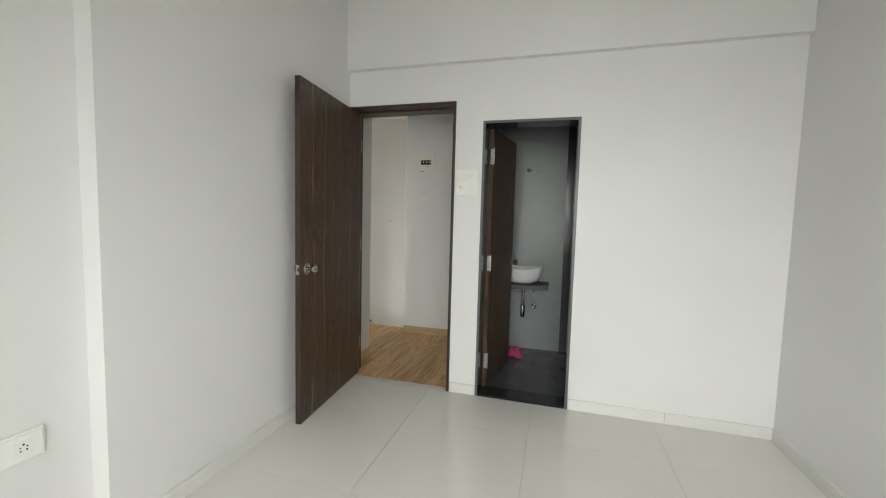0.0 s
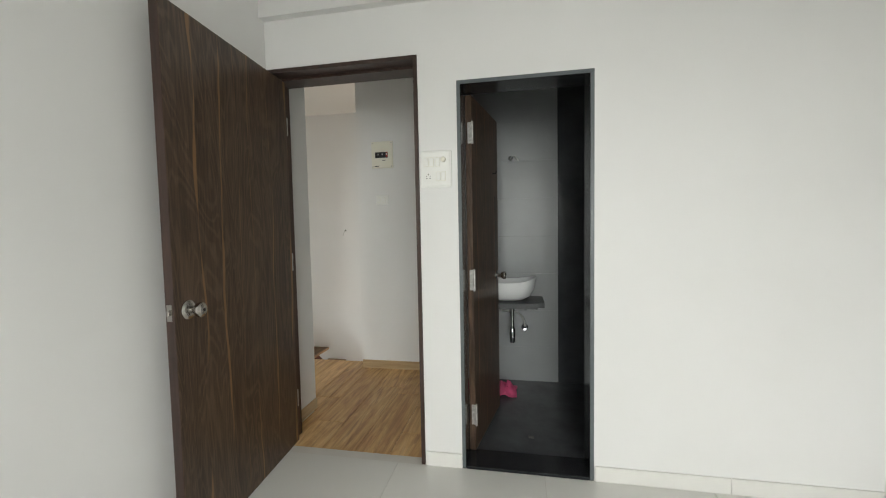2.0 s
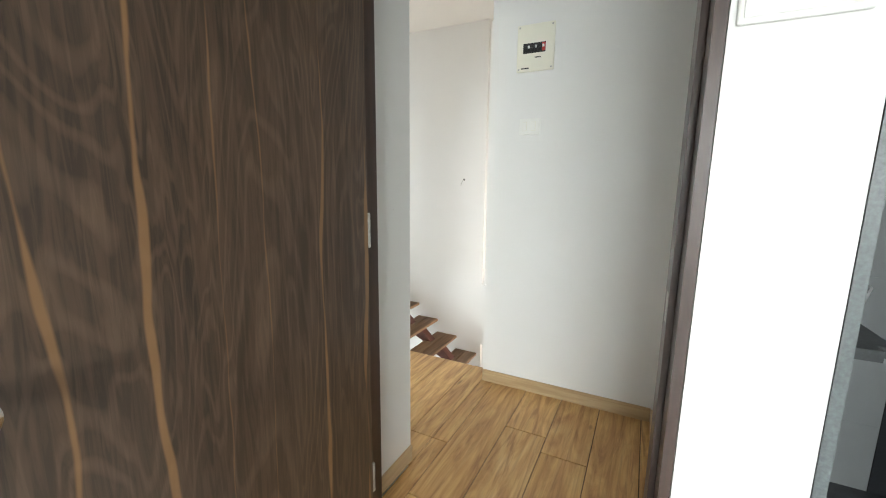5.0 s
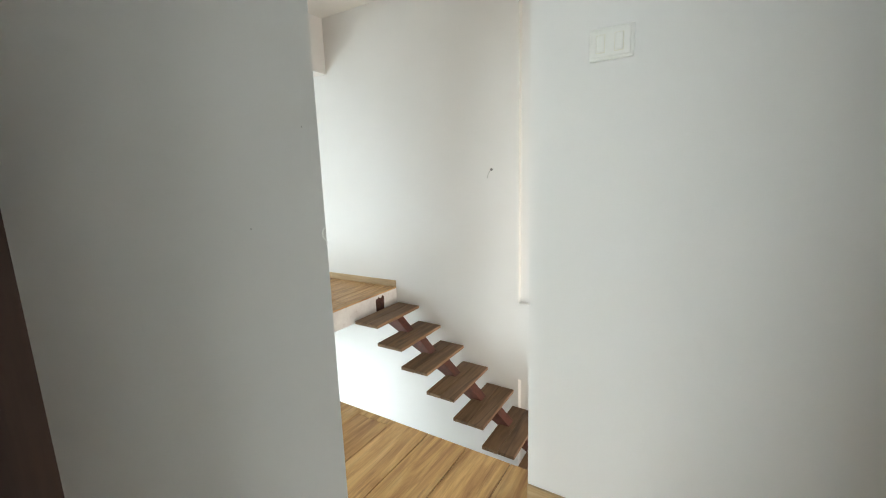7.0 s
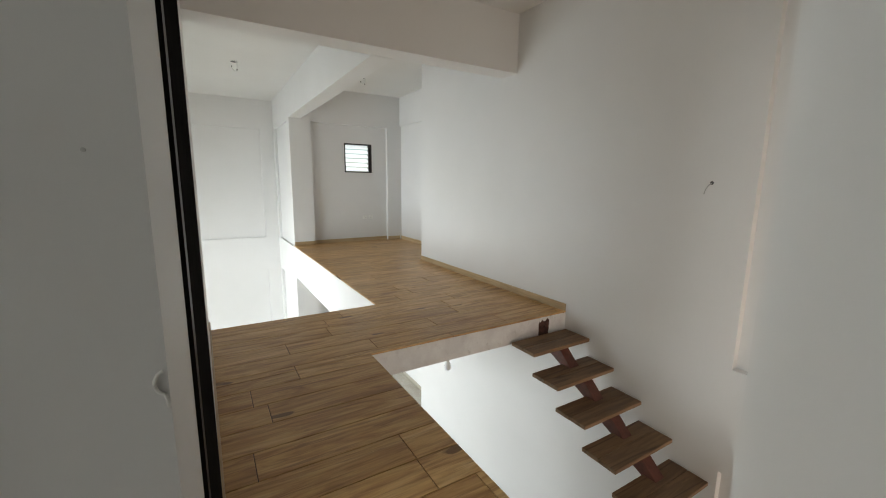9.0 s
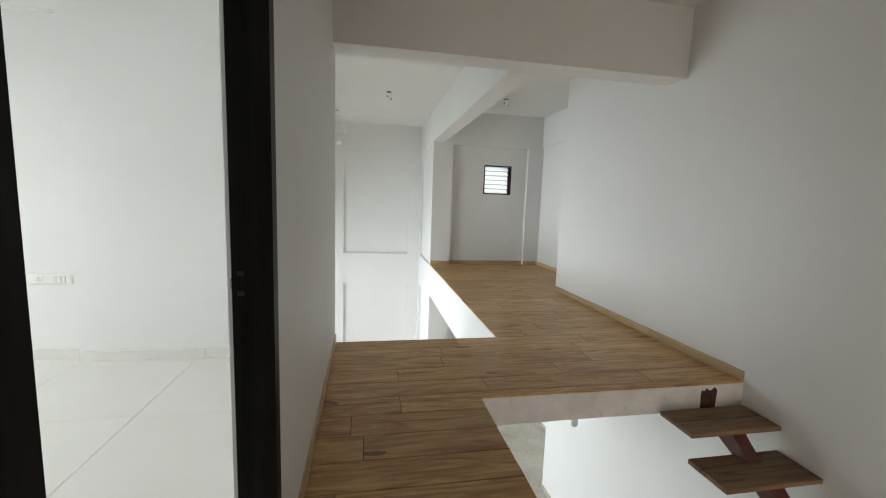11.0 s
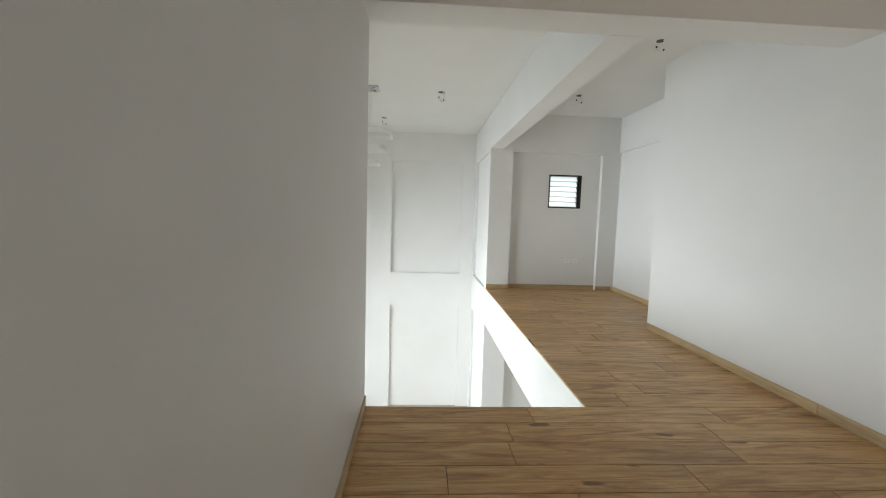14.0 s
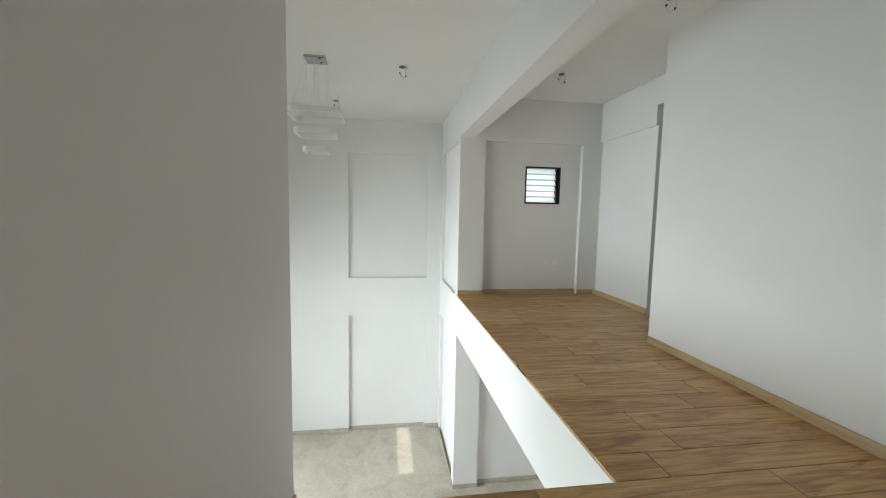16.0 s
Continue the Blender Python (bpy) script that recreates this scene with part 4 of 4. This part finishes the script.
for r in ((-10.28, -10.28 + T, 0.2, 1.68), (-10.22, -10.22 + T, -3.0, 0.2), (-10.22, -10.22 + T, 1.68, 1.94), (-8.37, -8.37 + T, 1.95, 2.33), (-8.45, -8.45 + T, 2.33, 3.84)):
    skirting("baseboard_lower", *r, MARBLE, LL, 0.8, 0.07, B)
for r in ((-10.22, -8.37, 1.95 - T, 1.95), (-8.37, -7.12, 4.15 - T, 4.15), (-6.07, -1.74, 3.47 - T, 3.47)):
    skirting("baseboard_lower", *r, MARBLE, LL, 0.8, 0.07, B)

# ---- ivory floor tiles of the two bedrooms ----


def tile_floor(owner, x0, x1, y0, y1, px, py, s):
    """Square tiles with hairline joints through (px, py), cut at the walls."""
    xs = [x0] + [v for v in (px + s * k for k in range(-9, 10)) if x0 + 0.02 < v < x1 - 0.02] + [x1]
    ys = [y0] + [v for v in (py + s * k for k in range(-9, 10)) if y0 + 0.02 < v < y1 - 0.02] + [y1]
    shared = {}
    for a, b in zip(xs, xs[1:]):
        for c, d in zip(ys, ys[1:]):
            key = (round(b - a, 3), round(d - c, 3))
            if key not in shared:
                w, l = key[0] / 2 - 0.0011, key[1] / 2 - 0.0011
                ob = part("tile", rounded(-w, w, -l, l, 0.0005, 0.004, 0.0006, 1), VITRIFIED, owner)
                shared[key] = ob.data
            else:
                ob = tagged(new("tile", shared[key]))
                ob.parent = owner
            ob.location = ((a + b) / 2, (c + d) / 2, 0)


tile_floor(bpy.data.objects["floor_bedroom"], -0.832, 2.009, -4.398, -0.012, -0.147, -0.455, 0.752)
tile_floor(bpy.data.objects["floor_bedroom_two"], -4.036, -1.102, -4.398, 0.398, -2.4, -0.455, 0.752)

# ---- bathroom tiles ----
wall_tiles = tagged(new("wall_tiles_bathroom"), "matt grey and glossy black bathroom wall tiles", "wall tiles", kind="structure")
for (x0, x1), mt in (((0.132, 0.784), GREY_TILE), ((0.786, 1.298), BLACK_TILE)):
    z, hgt = -0.012, 0.2925 if mt is GREY_TILE else 2.4
    while z < 2.28:
        part("tile", boxes((x0 + 0.0005, x1 - 0.0005, 1.209, 1.22, z + 0.0005, min(z + hgt, 2.289) - 0.0005)), mt, wall_tiles)
        z += hgt
for y0 in (0.166, 0.52, 0.872):
    z = -0.012
    while z < 2.28:
        part("tile", boxes((1.289, 1.3, y0 + 0.0007, y0 + 0.3473, z + 0.0007, min(z + 0.585, 2.289) - 0.0007)), BLACK_TILE, wall_tiles)
        part("tile", boxes((0.13, 0.141, y0 + 0.0007, y0 + 0.3473, z + 0.0007, min(z + 0.585, 2.289) - 0.0007)), GREY_TILE, wall_tiles)
        z += 0.585

# ---- oak-look plank floor ----
planks = tagged(new("floor_planks"), "honey oak-look plank tile floor with staggered joints", "floor", kind="structure")
cuts = [-8.45, -6.07, -4.22, -3.15, -0.90, 0.03]
spans = [(1.942, 4.15), (1.942, 3.47), (0.51, 3.47), (0.502, 1.488), (0.055, 1.34)]
lines = sorted(set(cuts + [round(-3.62 + 0.2 * k, 3) for k in range(-25, 20) if -8.45 < -3.62 + 0.2 * k < 0.03]))
plank_meshes = {}


def plank(x0, x1, y0, y1):
    key = (round(x1 - x0, 3), round(y1 - y0, 3))
    if key not in plank_meshes:
        w, l, c = key[0] / 2 - 0.0018, key[1] / 2 - 0.0018, 0.0014
        bm = bmesh.new()
        rings = [[bm.verts.new((sx * a, sy * b, z)) for sx, sy in ((-1, -1), (1, -1), (1, 1), (-1, 1))] for a, b, z in ((w, l, -0.0125), (w, l, -c), (w - c, l - c, 0))]
        for lo, hi in zip(rings, rings[1:]):
            for k in range(4):
                bm.faces.new((lo[k], lo[(k + 1) % 4], hi[(k + 1) % 4], hi[k]))
        bm.faces.new(rings[0][::-1])
        bm.faces.new(rings[2])
        bmesh.ops.recalc_face_normals(bm, faces=bm.faces[:])
        me = bpy.data.meshes.new("plank")
        bm.to_mesh(me)
        bm.free()
        me.materials.append(PLANK)
        plank_meshes[key] = me
    ob = new("plank", plank_meshes[key])
    ob.parent = planks
    ob.location = ((x0 + x1) / 2, (y0 + y1) / 2, 0)


rng = random.Random(7)
col_offset = {}
for x0, x1 in zip(lines, lines[1:]):
    if x1 - x0 < 0.004:
        continue
    span = next(s for s, a, b in zip(spans, cuts, cuts[1:]) if a - 0.001 <= x0 and x1 <= b + 0.001)
    column = math.floor((x0 + 3.62) / 0.2 + 0.001)
    off = col_offset.setdefault(column, (0.99 if column == 0 else rng.random() * 1.2))
    y = off - 1.2 * math.ceil((off - span[0]) / 1.2)
    while y < span[1]:
        a, b = max(y, span[0]), min(y + 1.2, span[1])
        if b - a > 0.012:
            plank(x0, x1, a, b)
        y += 1.2
plank_bed = structure("plank_bed", boxes((-8.45, -6.07, 1.945, 4.14, -0.0139, -0.006), (-6.07, -4.22, 1.945, 3.469, -0.0139, -0.006), (-4.22, -3.153, 0.512, 3.469, -0.0139, -0.006), (-3.153, -0.90, 0.512, 1.486, -0.0139, -0.006), (-0.90, 0.03, 0.06, 1.339, -0.0139, -0.006)), GROUT, "dark joint mortar under the planks", "floor")
